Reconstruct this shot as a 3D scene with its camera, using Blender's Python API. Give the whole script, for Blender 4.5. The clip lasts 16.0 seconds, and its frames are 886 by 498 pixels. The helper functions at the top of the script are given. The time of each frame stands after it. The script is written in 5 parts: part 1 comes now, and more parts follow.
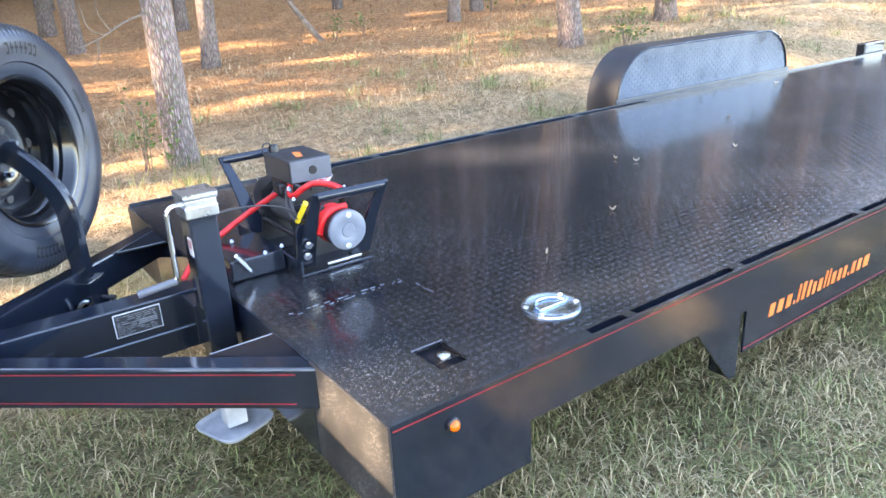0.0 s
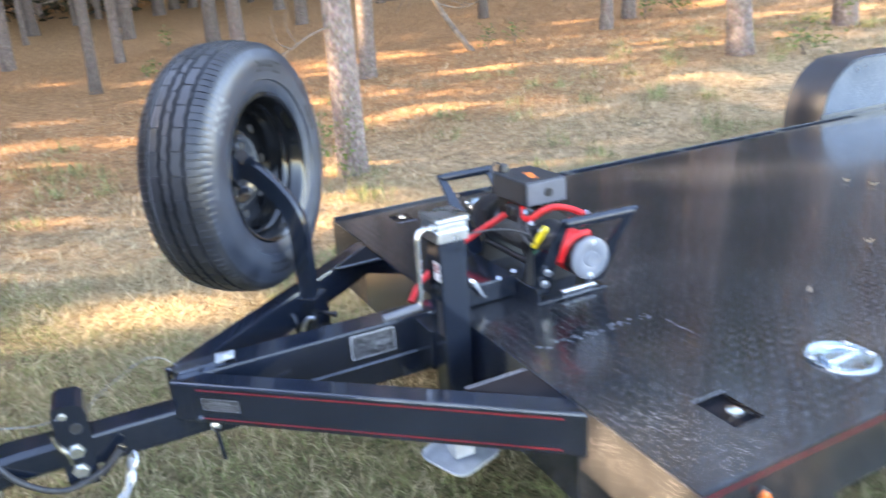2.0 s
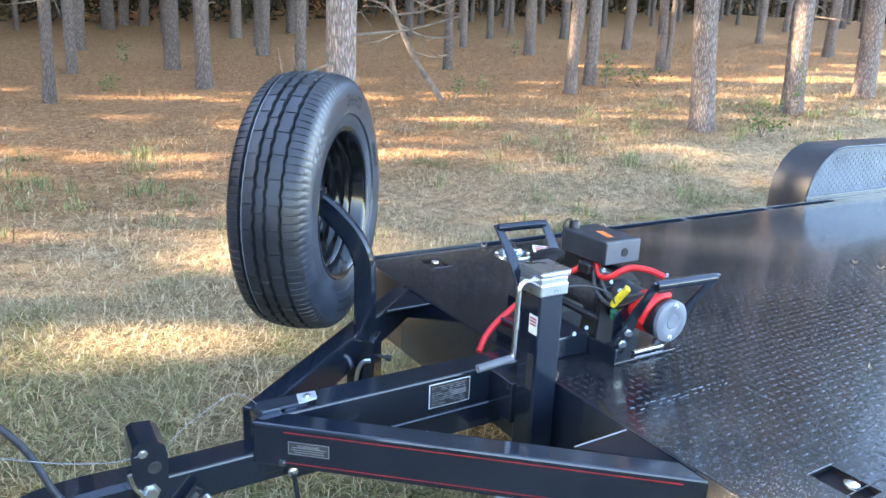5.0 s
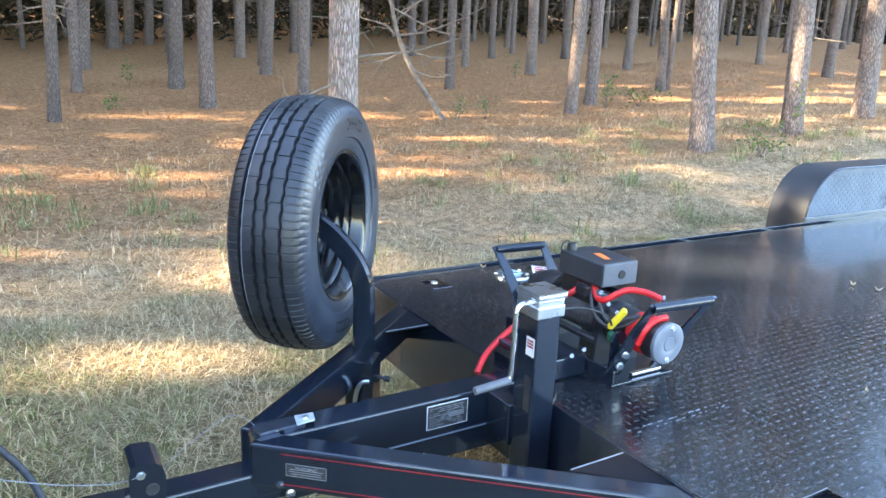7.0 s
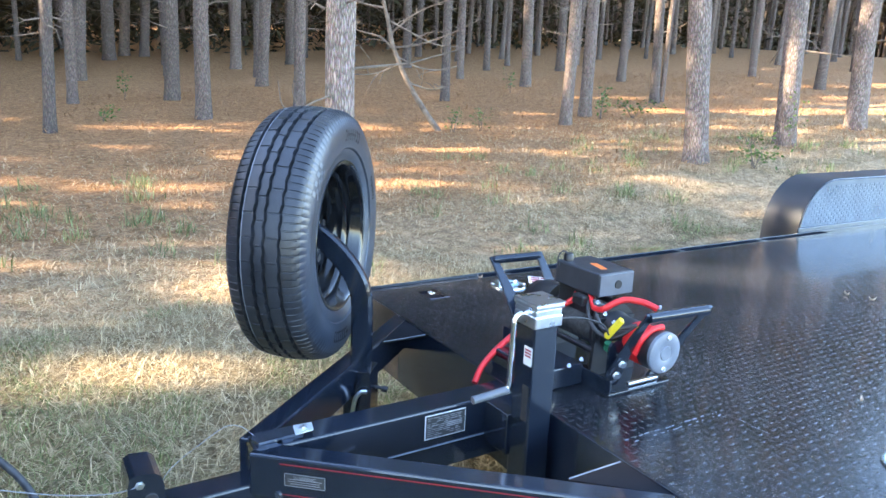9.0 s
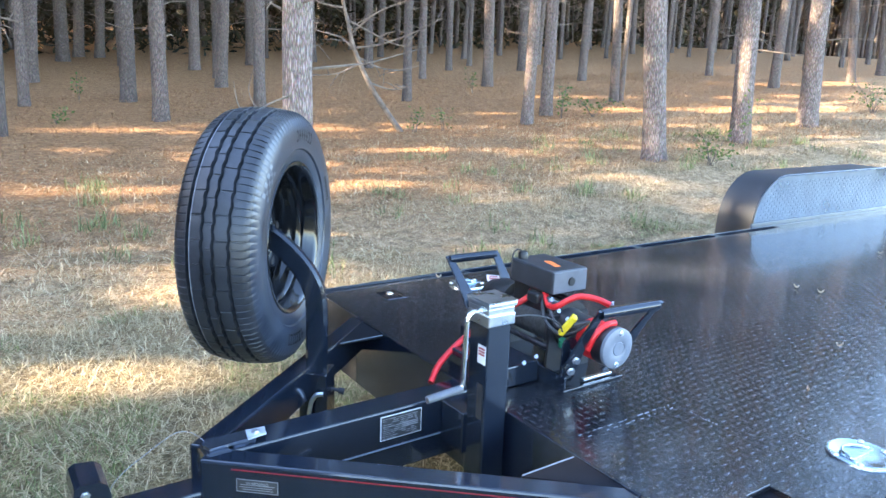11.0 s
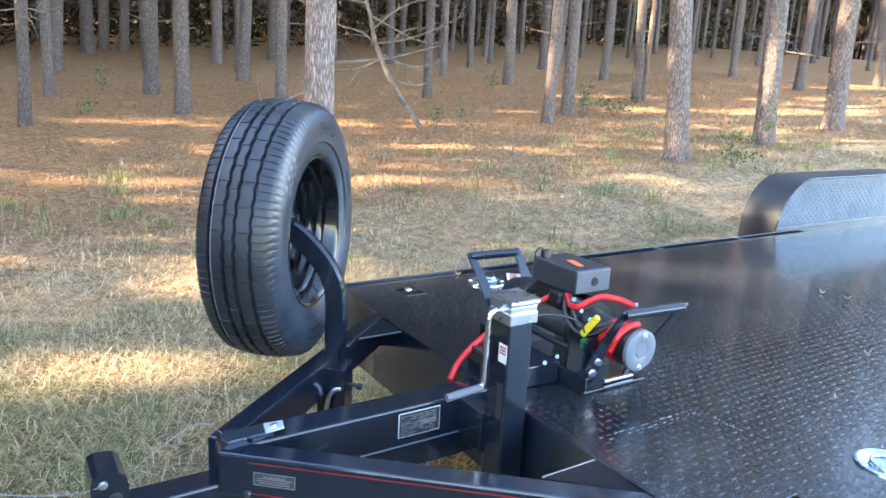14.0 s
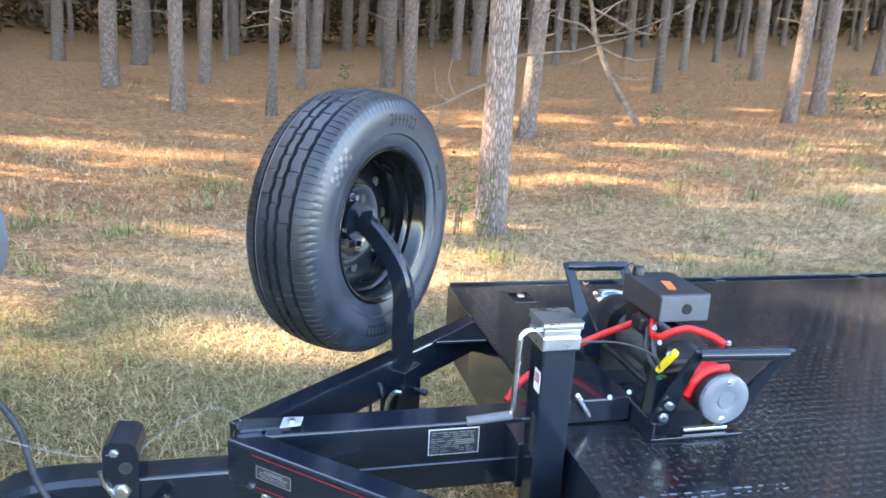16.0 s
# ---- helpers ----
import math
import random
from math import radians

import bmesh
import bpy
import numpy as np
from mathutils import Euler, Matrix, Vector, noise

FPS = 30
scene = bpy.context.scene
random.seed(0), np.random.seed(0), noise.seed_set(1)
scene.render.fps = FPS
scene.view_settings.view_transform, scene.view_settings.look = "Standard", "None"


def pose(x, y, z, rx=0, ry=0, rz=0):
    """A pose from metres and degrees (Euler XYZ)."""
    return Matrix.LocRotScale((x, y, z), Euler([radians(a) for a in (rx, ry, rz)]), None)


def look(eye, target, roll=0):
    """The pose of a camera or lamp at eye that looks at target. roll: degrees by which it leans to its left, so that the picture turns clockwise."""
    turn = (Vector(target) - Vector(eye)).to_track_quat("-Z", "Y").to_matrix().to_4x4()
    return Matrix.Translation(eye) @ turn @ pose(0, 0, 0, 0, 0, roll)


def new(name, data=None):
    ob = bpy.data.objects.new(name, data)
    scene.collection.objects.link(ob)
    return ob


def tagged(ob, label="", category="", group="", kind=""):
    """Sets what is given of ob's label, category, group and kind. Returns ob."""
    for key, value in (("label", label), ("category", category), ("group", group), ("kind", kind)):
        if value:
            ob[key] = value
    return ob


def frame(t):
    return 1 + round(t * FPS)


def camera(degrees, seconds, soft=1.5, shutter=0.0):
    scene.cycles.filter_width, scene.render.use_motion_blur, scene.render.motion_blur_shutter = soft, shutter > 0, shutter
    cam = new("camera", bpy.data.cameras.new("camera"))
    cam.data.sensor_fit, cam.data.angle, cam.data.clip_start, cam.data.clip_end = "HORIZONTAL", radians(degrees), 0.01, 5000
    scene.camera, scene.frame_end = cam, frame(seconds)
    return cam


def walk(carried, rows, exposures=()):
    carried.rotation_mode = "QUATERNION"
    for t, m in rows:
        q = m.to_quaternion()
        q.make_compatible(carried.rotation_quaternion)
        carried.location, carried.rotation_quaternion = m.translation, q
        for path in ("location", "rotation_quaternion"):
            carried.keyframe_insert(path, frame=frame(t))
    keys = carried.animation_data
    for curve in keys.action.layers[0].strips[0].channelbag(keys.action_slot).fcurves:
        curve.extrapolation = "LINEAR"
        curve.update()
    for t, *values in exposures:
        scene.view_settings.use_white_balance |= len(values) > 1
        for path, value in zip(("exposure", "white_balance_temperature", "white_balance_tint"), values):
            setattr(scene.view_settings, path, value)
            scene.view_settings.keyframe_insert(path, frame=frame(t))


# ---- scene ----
cam = camera(63.9, 16.0, shutter=0.5)
PATH = [
    (0, (-0.581, -1.042, 1.415), (0.494, 0.491, 0.711), -3.1),
    (0.5, (-0.537, -1.015, 1.413), (0.512, 0.54, 0.72), -3.1),
    (1, (-0.548, -0.991, 1.422), (0.48, 0.585, 0.741), -2.9),
    (1.5, (-0.7, -0.96, 1.429), (0.269, 0.656, 0.759), -3.2),
    (2, (-0.808, -0.743, 1.449), (-0.011, 0.967, 0.784), -4.3),
    (2.2, (-0.849, -0.663, 1.464), (-0.128, 1.091, 0.827), -4.2),
    (2.5, (-0.946, -0.583, 1.466), (-0.355, 1.234, 0.875), -2.4),
    (2.7, (-1.017, -0.55, 1.462), (-0.437, 1.276, 0.887), -1.5),
    (3, (-1.11, -0.515, 1.459), (-0.406, 1.268, 0.892), -1.5),
    (3.5, (-1.185, -0.503, 1.458), (-0.253, 1.171, 0.882), 1.0),
    (4, (-1.2, -0.504, 1.458), (-0.212, 1.139, 0.889), 2.0),
    (6.5, (-1.178, -0.512, 1.469), (-0.17, 1.138, 0.958), 2.2),
    (7, (-1.191, -0.522, 1.476), (-0.187, 1.133, 0.976), 2.4),
    (7.5, (-1.199, -0.526, 1.473), (-0.198, 1.135, 0.984), 2.6),
    (8, (-1.21, -0.525, 1.476), (-0.213, 1.142, 1.0), 2.6),
    (10.5, (-1.182, -0.541, 1.475), (-0.1, 1.076, 1.01), 2.2),
    (11, (-1.173, -0.548, 1.476), (-0.074, 1.057, 1.011), 2.2),
    (11.5, (-1.166, -0.562, 1.477), (-0.053, 1.034, 1.014), 2.3),
    (12, (-1.166, -0.552, 1.475), (-0.049, 1.042, 1.016), 2.5),
    (12.5, (-1.175, -0.556, 1.478), (-0.056, 1.038, 1.023), 2.8),
    (13, (-1.173, -0.555, 1.475), (-0.058, 1.042, 1.022), 3.1),
    (13.5, (-1.165, -0.527, 1.479), (-0.063, 1.077, 1.018), 3.2),
    (14, (-1.174, -0.521, 1.467), (-0.114, 1.108, 0.993), 3.1),
    (14.5, (-1.163, -0.524, 1.458), (-0.147, 1.125, 0.962), 2.5),
    (15, (-1.011, -0.579, 1.477), (-0.192, 1.17, 0.959), 0.9),
    (15.5, (-0.823, -0.635, 1.519), (-0.239, 1.212, 1.02), 6.4),
    (15.6, (-0.783, -0.628, 1.5), (-0.231, 1.231, 1.011), 6.1),
    (16, (-0.665, -0.552, 1.47), (-0.211, 1.326, 0.952), 2.9),
]
# the clip's camera starts warmer, cools while it looks at the wheel, and warms again at the end
EXPOSURES = [(0, 3.79, 7380, 19.5), (1.0, 3.79, 7380, 19.5), (1.5, 3.79, 7430, 13.5), (2.0, 3.72, 7630, 18.5), (2.7, 3.62, 7380, 17.5), (3.5, 3.58, 7030, 16.5), (4.2, 3.56, 6880, 14.5), (6.5, 3.58, 6680, 11.5), (8, 3.58, 6580, 11.5), (10.5, 3.60, 6280, 11.5), (12.5, 3.58, 6630, 11.5), (13.5, 3.56, 6780, 12.5), (14.5, 3.58, 6930, 13.5), (15, 3.63, 7230, 14.5), (15.5, 3.67, 7280, 16.5), (16, 3.66, 7230, 15.5)]
walk(cam, [(t, look(eye, target, roll)) for t, eye, target, roll in PATH], EXPOSURES)

# ---- world, sun ----
SUN_EL, SUN_AZ = radians(27), Vector((-0.915, 0.40, 0))
world = bpy.data.worlds.new("sky")
scene.world = world
world.use_nodes = True
wn = world.node_tree.nodes
sky = wn.new("ShaderNodeTexSky")
sky.sky_type, sky.sun_disc, sky.sun_elevation = "NISHITA", False, SUN_EL
sky.ozone_density, sky.dust_density = 1.6, 0.6
sky.sun_rotation = math.atan2(SUN_AZ.x, SUN_AZ.y)
world.node_tree.links.new(sky.outputs[0], wn["Background"].inputs[0])
wn["Background"].inputs[1].default_value = 0.15
sun_dir = Vector((SUN_AZ.normalized().x * math.cos(SUN_EL), SUN_AZ.normalized().y * math.cos(SUN_EL), math.sin(SUN_EL)))
sun = new("sun", bpy.data.lights.new("sun", "SUN"))
sun.data.energy, sun.data.angle, sun.data.color = 4.7, radians(0.6), (1.0, 0.835, 0.60)
sun.matrix_world = look(sun_dir * 40, (0, 0, 0))


# ---- materials ----
def surf(name, c1, c2, scale=8.0, rough=0.5, metal=0.0, bump=0.0, fine=120.0, rough_var=0.1, random=0.0, stretch=(1, 1, 1), spec=0.5, coat=0.0, specks=0.0):
    """A surface whose colour and gloss vary at two scales, with fine relief."""
    m = bpy.data.materials.new(name)
    m.use_nodes = True
    n, l = m.node_tree.nodes, m.node_tree.links
    b = n["Principled BSDF"]
    co = n.new("ShaderNodeTexCoord")
    mp = n.new("ShaderNodeMapping")
    mp.inputs["Scale"].default_value = stretch
    l.new(co.outputs["Object"], mp.inputs[0])
    big, small = n.new("ShaderNodeTexNoise"), n.new("ShaderNodeTexNoise")
    big.inputs["Scale"].default_value, small.inputs["Scale"].default_value = scale, fine
    big.inputs["Detail"].default_value, small.inputs["Detail"].default_value = 6, 3
    l.new(mp.outputs[0], big.inputs["Vector"]), l.new(mp.outputs[0], small.inputs["Vector"])
    add = n.new("ShaderNodeMath")
    add.operation, add.inputs[1].default_value = "MULTIPLY_ADD", 0.35
    l.new(small.outputs[0], add.inputs[0]), l.new(big.outputs[0], add.inputs[2])
    ramp = n.new("ShaderNodeMapRange")
    ramp.inputs[1].default_value, ramp.inputs[2].default_value = 0.45, 0.9
    l.new(add.outputs[0], ramp.inputs[0])
    mix = n.new("ShaderNodeMix")
    mix.data_type = "RGBA"
    mix.inputs[6].default_value, mix.inputs[7].default_value = (*c1, 1), (*c2, 1)
    l.new(ramp.outputs[0], mix.inputs[0])
    last = mix.outputs[2]
    if random:
        info = n.new("ShaderNodeObjectInfo")
        hsv = n.new("ShaderNodeHueSaturation")
        mr = n.new("ShaderNodeMapRange")
        mr.inputs[3].default_value, mr.inputs[4].default_value = 1 - random, 1 + random
        l.new(info.outputs["Random"], mr.inputs[0]), l.new(mr.outputs[0], hsv.inputs["Value"]), l.new(last, hsv.inputs["Color"])
        last = hsv.outputs[0]
    # pale dots: dust grains, with their glints in low sun painted in
    if specks:
        vo, lim, dust = n.new("ShaderNodeTexVoronoi"), n.new("ShaderNodeMath"), n.new("ShaderNodeMix")
        vo.inputs["Scale"].default_value = 205
        l.new(mp.outputs[0], vo.inputs["Vector"])
        lim.operation = "LESS_THAN"
        amount = n.new("ShaderNodeMapRange")
        amount.inputs[1].default_value, amount.inputs[2].default_value, amount.inputs[3].default_value, amount.inputs[4].default_value = 0.38, 0.75, 0.05, specks * 0.9
        l.new(big.outputs[0], amount.inputs[0])
        l.new(vo.outputs["Distance"], lim.inputs[0]), l.new(amount.outputs[0], lim.inputs[1])
        dust.data_type = "RGBA"
        dust.inputs[7].default_value = (0.34, 0.325, 0.30, 1)
        l.new(lim.outputs[0], dust.inputs[0]), l.new(last, dust.inputs[6])
        last = dust.outputs[2]
    l.new(last, b.inputs["Base Color"])
    rr = n.new("ShaderNodeMapRange")
    rr.inputs[3].default_value, rr.inputs[4].default_value = max(0.02, rough - rough_var), min(1, rough + rough_var)
    l.new(big.outputs[0], rr.inputs[0]), l.new(rr.outputs[0], b.inputs["Roughness"])
    b.inputs["Metallic"].default_value = metal
    b.inputs["Specular IOR Level"].default_value = spec
    b.inputs["Coat Weight"].default_value = coat
    b.inputs["Coat Roughness"].default_value = 0.08
    if bump:
        bp = n.new("ShaderNodeBump")
        bp.inputs["Strength"].default_value, bp.inputs["Distance"].default_value = 1.0, bump
        l.new(add.outputs[0], bp.inputs["Height"]), l.new(bp.outputs[0], b.inputs["Normal"])
    return m


BLACK = surf("black_gloss_paint", (0.0055, 0.009, 0.0165), (0.012, 0.0175, 0.029), 5, 0.15, bump=0.0002, fine=60, rough_var=0.06, coat=0.5, spec=0.45)
SATIN = surf("satin_black_paint", (0.012, 0.0135, 0.018), (0.026, 0.028, 0.034), 5, 0.42, bump=0.0004, fine=160)
DECK = surf("black_deck_paint", (0.0045, 0.006, 0.0095), (0.014, 0.0155, 0.019), 2.2, 0.21, bump=0.0005, fine=340, rough_var=0.09, specks=0.24, coat=0.3)
RUBBER = surf("tyre_rubber", (0.013, 0.018, 0.029), (0.033, 0.044, 0.066), 14, 0.36, spec=0.75, bump=0.0004, fine=220)
# blue-grey metal stands for black tread plate reflecting the sky
SKYPLATE = surf("sky_tinted_tread_plate", (0.062, 0.082, 0.118), (0.108, 0.138, 0.19), 6, 0.30, metal=0.85, bump=0.0004, fine=120)
SUNDUSTY = surf("dusty_sunlit_black_paint", (0.012, 0.0125, 0.014), (0.050, 0.048, 0.047), 7, 0.5, spec=0.25, bump=0.0004, fine=260, specks=0.38)
TREAD = surf("tread_rubber", (0.010, 0.0115, 0.015), (0.030, 0.033, 0.041), 9, 0.40, spec=0.55, bump=0.0006, fine=160)
RUBBERDARK = surf("tyre_lettering", (0.006, 0.006, 0.007), (0.012, 0.012, 0.013), 14, 0.6, fine=200)
RUBBERTEXT = surf("tyre_moulding", (0.12, 0.13, 0.15), (0.17, 0.18, 0.20), 14, 0.45, fine=200)
RIM = surf("black_wheel_enamel", (0.0035, 0.004, 0.005), (0.007, 0.008, 0.010), 6, 0.13, coat=0.3, rough_var=0.05)
ZINC = surf("zinc_plate", (0.55, 0.58, 0.62), (0.75, 0.78, 0.82), 20, 0.30, metal=1.0, fine=90, rough_var=0.1)
DULLZINC = surf("dull_galvanised_steel", (0.42, 0.45, 0.48), (0.62, 0.65, 0.68), 22, 0.42, metal=0.35, bump=0.0003, fine=140)
CHROME = surf("bright_steel", (0.68, 0.70, 0.72), (0.85, 0.86, 0.88), 20, 0.18, metal=1.0, fine=90, rough_var=0.06)
GREYCAP = surf("grey_painted_cap", (0.13, 0.15, 0.19), (0.175, 0.195, 0.235), 18, 0.35, fine=150)
RED = surf("red_cable", (0.62, 0.012, 0.018), (0.75, 0.03, 0.03), 30, 0.38, fine=100)
REDPAINT = surf("red_pinstripe", (0.21, 0.010, 0.014), (0.29, 0.016, 0.020), 10, 0.35, fine=80)
ORANGE = surf("orange_vinyl", (0.80, 0.16, 0.03), (0.90, 0.22, 0.05), 10, 0.45, fine=80)
AMBER = surf("amber_lens", (0.70, 0.10, 0.004), (0.80, 0.16, 0.01), 40, 0.15, fine=120)
YELLOW = surf("yellow_tag", (0.80, 0.58, 0.02), (0.9, 0.68, 0.05), 30, 0.4)
GREEN = surf("green_tape", (0.02, 0.16, 0.08), (0.03, 0.24, 0.12), 30, 0.4)
WHITE = surf("white_vinyl", (0.62, 0.62, 0.62), (0.74, 0.74, 0.73), 30, 0.4)
LABELGREY = surf("label_grey", (0.20, 0.20, 0.21), (0.30, 0.30, 0.31), 30, 0.4)
# sky reflection left out of this black so gussets and cups stay dark
MATTBLACK = surf("matt_black_finish", (0.006, 0.0065, 0.009), (0.012, 0.0125, 0.016), 12, 0.8, spec=0.12, bump=0.0004, fine=200)
# box black lifted towards grey to carry haze and sheen
BOXPLASTIC = surf("hazed_black_plastic", (0.026, 0.028, 0.033), (0.044, 0.046, 0.053), 16, 0.32, bump=0.0003, fine=300)
PLASTIC = surf("black_plastic", (0.009, 0.0095, 0.011), (0.020, 0.0205, 0.024), 18, 0.38, bump=0.0003, fine=300)
BOXFACE = surf("dark_grey_plastic", (0.085, 0.094, 0.113), (0.125, 0.135, 0.158), 18, 0.42, bump=0.0003, fine=300)
CORD = surf("black_cord", (0.02, 0.02, 0.022), (0.05, 0.05, 0.052), 40, 0.5)
ROPE = surf("winch_rope", (0.035, 0.035, 0.04), (0.10, 0.10, 0.11), 60, 0.5, metal=0.5, bump=0.002, fine=200)
TRUCKRED = surf("dark_red_car_paint", (0.055, 0.011, 0.008), (0.075, 0.016, 0.011), 3, 0.2, coat=0.8, rough_var=0.05)
BUMPER = surf("grey_bumper_plastic", (0.15, 0.18, 0.235), (0.21, 0.245, 0.31), 14, 0.5, bump=0.0006, fine=260)
LAMPGLASS = surf("clear_lamp_lens", (0.6, 0.62, 0.65), (0.75, 0.76, 0.78), 40, 0.12)
# steel colour holds the blue-grey of sky mirrored in the tip plate
TIPSTEEL = surf("sky_blue_steel", (0.17, 0.20, 0.26), (0.26, 0.30, 0.37), 18, 0.22, metal=0.9, fine=120)
# zinc tinted blue in place of the sky reflected in the dishes
DISHZINC = surf("sky_tinted_zinc", (0.40, 0.51, 0.60), (0.56, 0.66, 0.74), 20, 0.24, metal=1.0, fine=90, rough_var=0.1)
BLACKINK = surf("plate_black", (0.02, 0.02, 0.022), (0.04, 0.04, 0.042), 30, 0.4)


def bark():
    m = bpy.data.materials.new("pine_bark")
    m.use_nodes = True
    n, l = m.node_tree.nodes, m.node_tree.links
    b = n["Principled BSDF"]
    co, mp = n.new("ShaderNodeTexCoord"), n.new("ShaderNodeMapping")
    mp.inputs["Scale"].default_value = (34, 34, 7.5)
    l.new(co.outputs["Object"], mp.inputs[0])
    warp = n.new("ShaderNodeTexNoise")
    warp.inputs["Scale"].default_value, warp.inputs["Detail"].default_value = 1.6, 4
    l.new(mp.outputs[0], warp.inputs["Vector"])
    ad = n.new("ShaderNodeMix")
    ad.data_type, ad.blend_type = "RGBA", "ADD"
    ad.inputs[0].default_value = 0.9
    l.new(mp.outputs[0], ad.inputs[6]), l.new(warp.outputs["Color"], ad.inputs[7])
    vo = n.new("ShaderNodeTexVoronoi")
    vo.feature = "DISTANCE_TO_EDGE"
    vo.inputs["Scale"].default_value = 1.5
    l.new(ad.outputs[2], vo.inputs["Vector"])
    fine = n.new("ShaderNodeTexNoise")
    fine.inputs["Scale"].default_value, fine.inputs["Detail"].default_value = 4.5, 9
    l.new(mp.outputs[0], fine.inputs["Vector"])
    ramp = n.new("ShaderNodeValToRGB")
    e = ramp.color_ramp.elements
    e[0].position, e[0].color = 0.0, (0.085, 0.062, 0.052, 1)
    e[1].position, e[1].color = 0.34, (0.305, 0.236, 0.200, 1)
    e2 = ramp.color_ramp.elements.new(0.10)
    e2.color = (0.165, 0.119, 0.096, 1)
    l.new(vo.outputs["Distance"], ramp.inputs[0])
    mx = n.new("ShaderNodeMix")
    mx.data_type, mx.blend_type = "RGBA", "OVERLAY"
    mx.inputs[0].default_value = 0.7
    l.new(ramp.outputs[0], mx.inputs[6]), l.new(fine.outputs["Color"], mx.inputs[7])
    # per-tree brightness puts open-sky light or wood shade into the bark
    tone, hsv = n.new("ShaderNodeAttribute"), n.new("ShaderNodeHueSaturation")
    tone.attribute_type, tone.attribute_name = "OBJECT", "bark_light"
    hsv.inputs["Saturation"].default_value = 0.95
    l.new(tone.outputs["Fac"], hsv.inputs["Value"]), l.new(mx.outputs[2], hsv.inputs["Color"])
    l.new(hsv.outputs[0], b.inputs["Base Color"])
    b.inputs["Roughness"].default_value = 0.9
    mm = n.new("ShaderNodeMath")
    mm.operation, mm.inputs[1].default_value = "MINIMUM", 0.25
    l.new(vo.outputs["Distance"], mm.inputs[0])
    m2 = n.new("ShaderNodeMath")
    m2.operation, m2.inputs[1].default_value = "MULTIPLY_ADD", 0.12
    l.new(fine.outputs[0], m2.inputs[0]), l.new(mm.outputs[0], m2.inputs[2])
    bp = n.new("ShaderNodeBump")
    bp.inputs["Distance"].default_value = 0.03
    l.new(m2.outputs[0], bp.inputs["Height"]), l.new(bp.outputs[0], b.inputs["Normal"])
    return m


def ground_mat():
    """Pine straw under the trees, thin dry grass with green patches in the open."""
    m = bpy.data.materials.new("pine_straw_and_grass")
    m.use_nodes = True
    n, l = m.node_tree.nodes, m.node_tree.links
    b = n["Principled BSDF"]
    co = n.new("ShaderNodeTexCoord")

    def noise_tex(scale, detail=6):
        t = n.new("ShaderNodeTexNoise")
        t.inputs["Scale"].default_value, t.inputs["Detail"].default_value = scale, detail
        l.new(co.outputs["Object"], t.inputs["Vector"])
        return t

    def mixed(fac, a, c):
        t = n.new("ShaderNodeMix")
        t.data_type = "RGBA"
        for k, v in ((6, a), (7, c)):
            if isinstance(v, tuple):
                t.inputs[k].default_value = (*v, 1)
            else:
                l.new(v, t.inputs[k])
        l.new(fac, t.inputs[0])
        return t.outputs[2]

    def ranged(v, a, c):
        t = n.new("ShaderNodeMapRange")
        t.inputs[1].default_value, t.inputs[2].default_value = a, c
        l.new(v, t.inputs[0])
        return t.outputs[0]

    big, mid, clod, fine = noise_tex(0.55), noise_tex(4), noise_tex(13, 8), noise_tex(70, 8)
    straw = mixed(ranged(fine.outputs[0], 0.32, 0.68), (0.185, 0.086, 0.037), (0.56, 0.315, 0.152))
    straw = mixed(ranged(mid.outputs[0], 0.45, 0.8), straw, (0.45, 0.245, 0.118))
    dry = mixed(ranged(fine.outputs[0], 0.32, 0.68), (0.20, 0.128, 0.068), (0.65, 0.47, 0.28))
    green = mixed(ranged(fine.outputs[0], 0.32, 0.68), (0.115, 0.088, 0.044), (0.37, 0.30, 0.165))
    grass = mixed(ranged(mid.outputs[0], 0.48, 0.78), dry, green)
    lawn = mixed(ranged(fine.outputs[0], 0.32, 0.68), (0.085, 0.072, 0.035), (0.29, 0.25, 0.135))
    sep = n.new("ShaderNodeSeparateXYZ")
    l.new(co.outputs["Object"], sep.inputs[0])
    grass = mixed(ranged(sep.outputs["Y"], 1.2, 3.6), lawn, grass)
    wob = n.new("ShaderNodeMath")
    wob.operation, wob.inputs[1].default_value = "MULTIPLY_ADD", 4.5
    l.new(big.outputs[0], wob.inputs[0]), l.new(sep.outputs["Y"], wob.inputs[2])
    slant = n.new("ShaderNodeMath")
    slant.operation, slant.inputs[1].default_value = "MULTIPLY_ADD", -0.22
    l.new(sep.outputs["X"], slant.inputs[0]), l.new(wob.outputs[0], slant.inputs[2])
    col = mixed(ranged(slant.outputs[0], 5.2, 8.6), grass, straw)
    tone, shade = n.new("ShaderNodeHueSaturation"), n.new("ShaderNodeMapRange")
    shade.inputs[1].default_value, shade.inputs[2].default_value = 0.33, 0.67
    shade.inputs[3].default_value, shade.inputs[4].default_value = 0.62, 1.22
    l.new(clod.outputs[0], shade.inputs[0]), l.new(shade.outputs[0], tone.inputs["Value"]), l.new(col, tone.inputs["Color"])
    col = tone.outputs[0]
    l.new(col, b.inputs["Base Color"])
    b.inputs["Roughness"].default_value = 0.95
    b.inputs["Specular IOR Level"].default_value = 0.15
    bp = n.new("ShaderNodeBump")
    bp.inputs["Distance"].default_value = 0.03
    rel = n.new("ShaderNodeMath")
    rel.operation, rel.inputs[1].default_value = "MULTIPLY_ADD", 2.5
    l.new(clod.outputs[0], rel.inputs[0]), l.new(fine.outputs[0], rel.inputs[2])
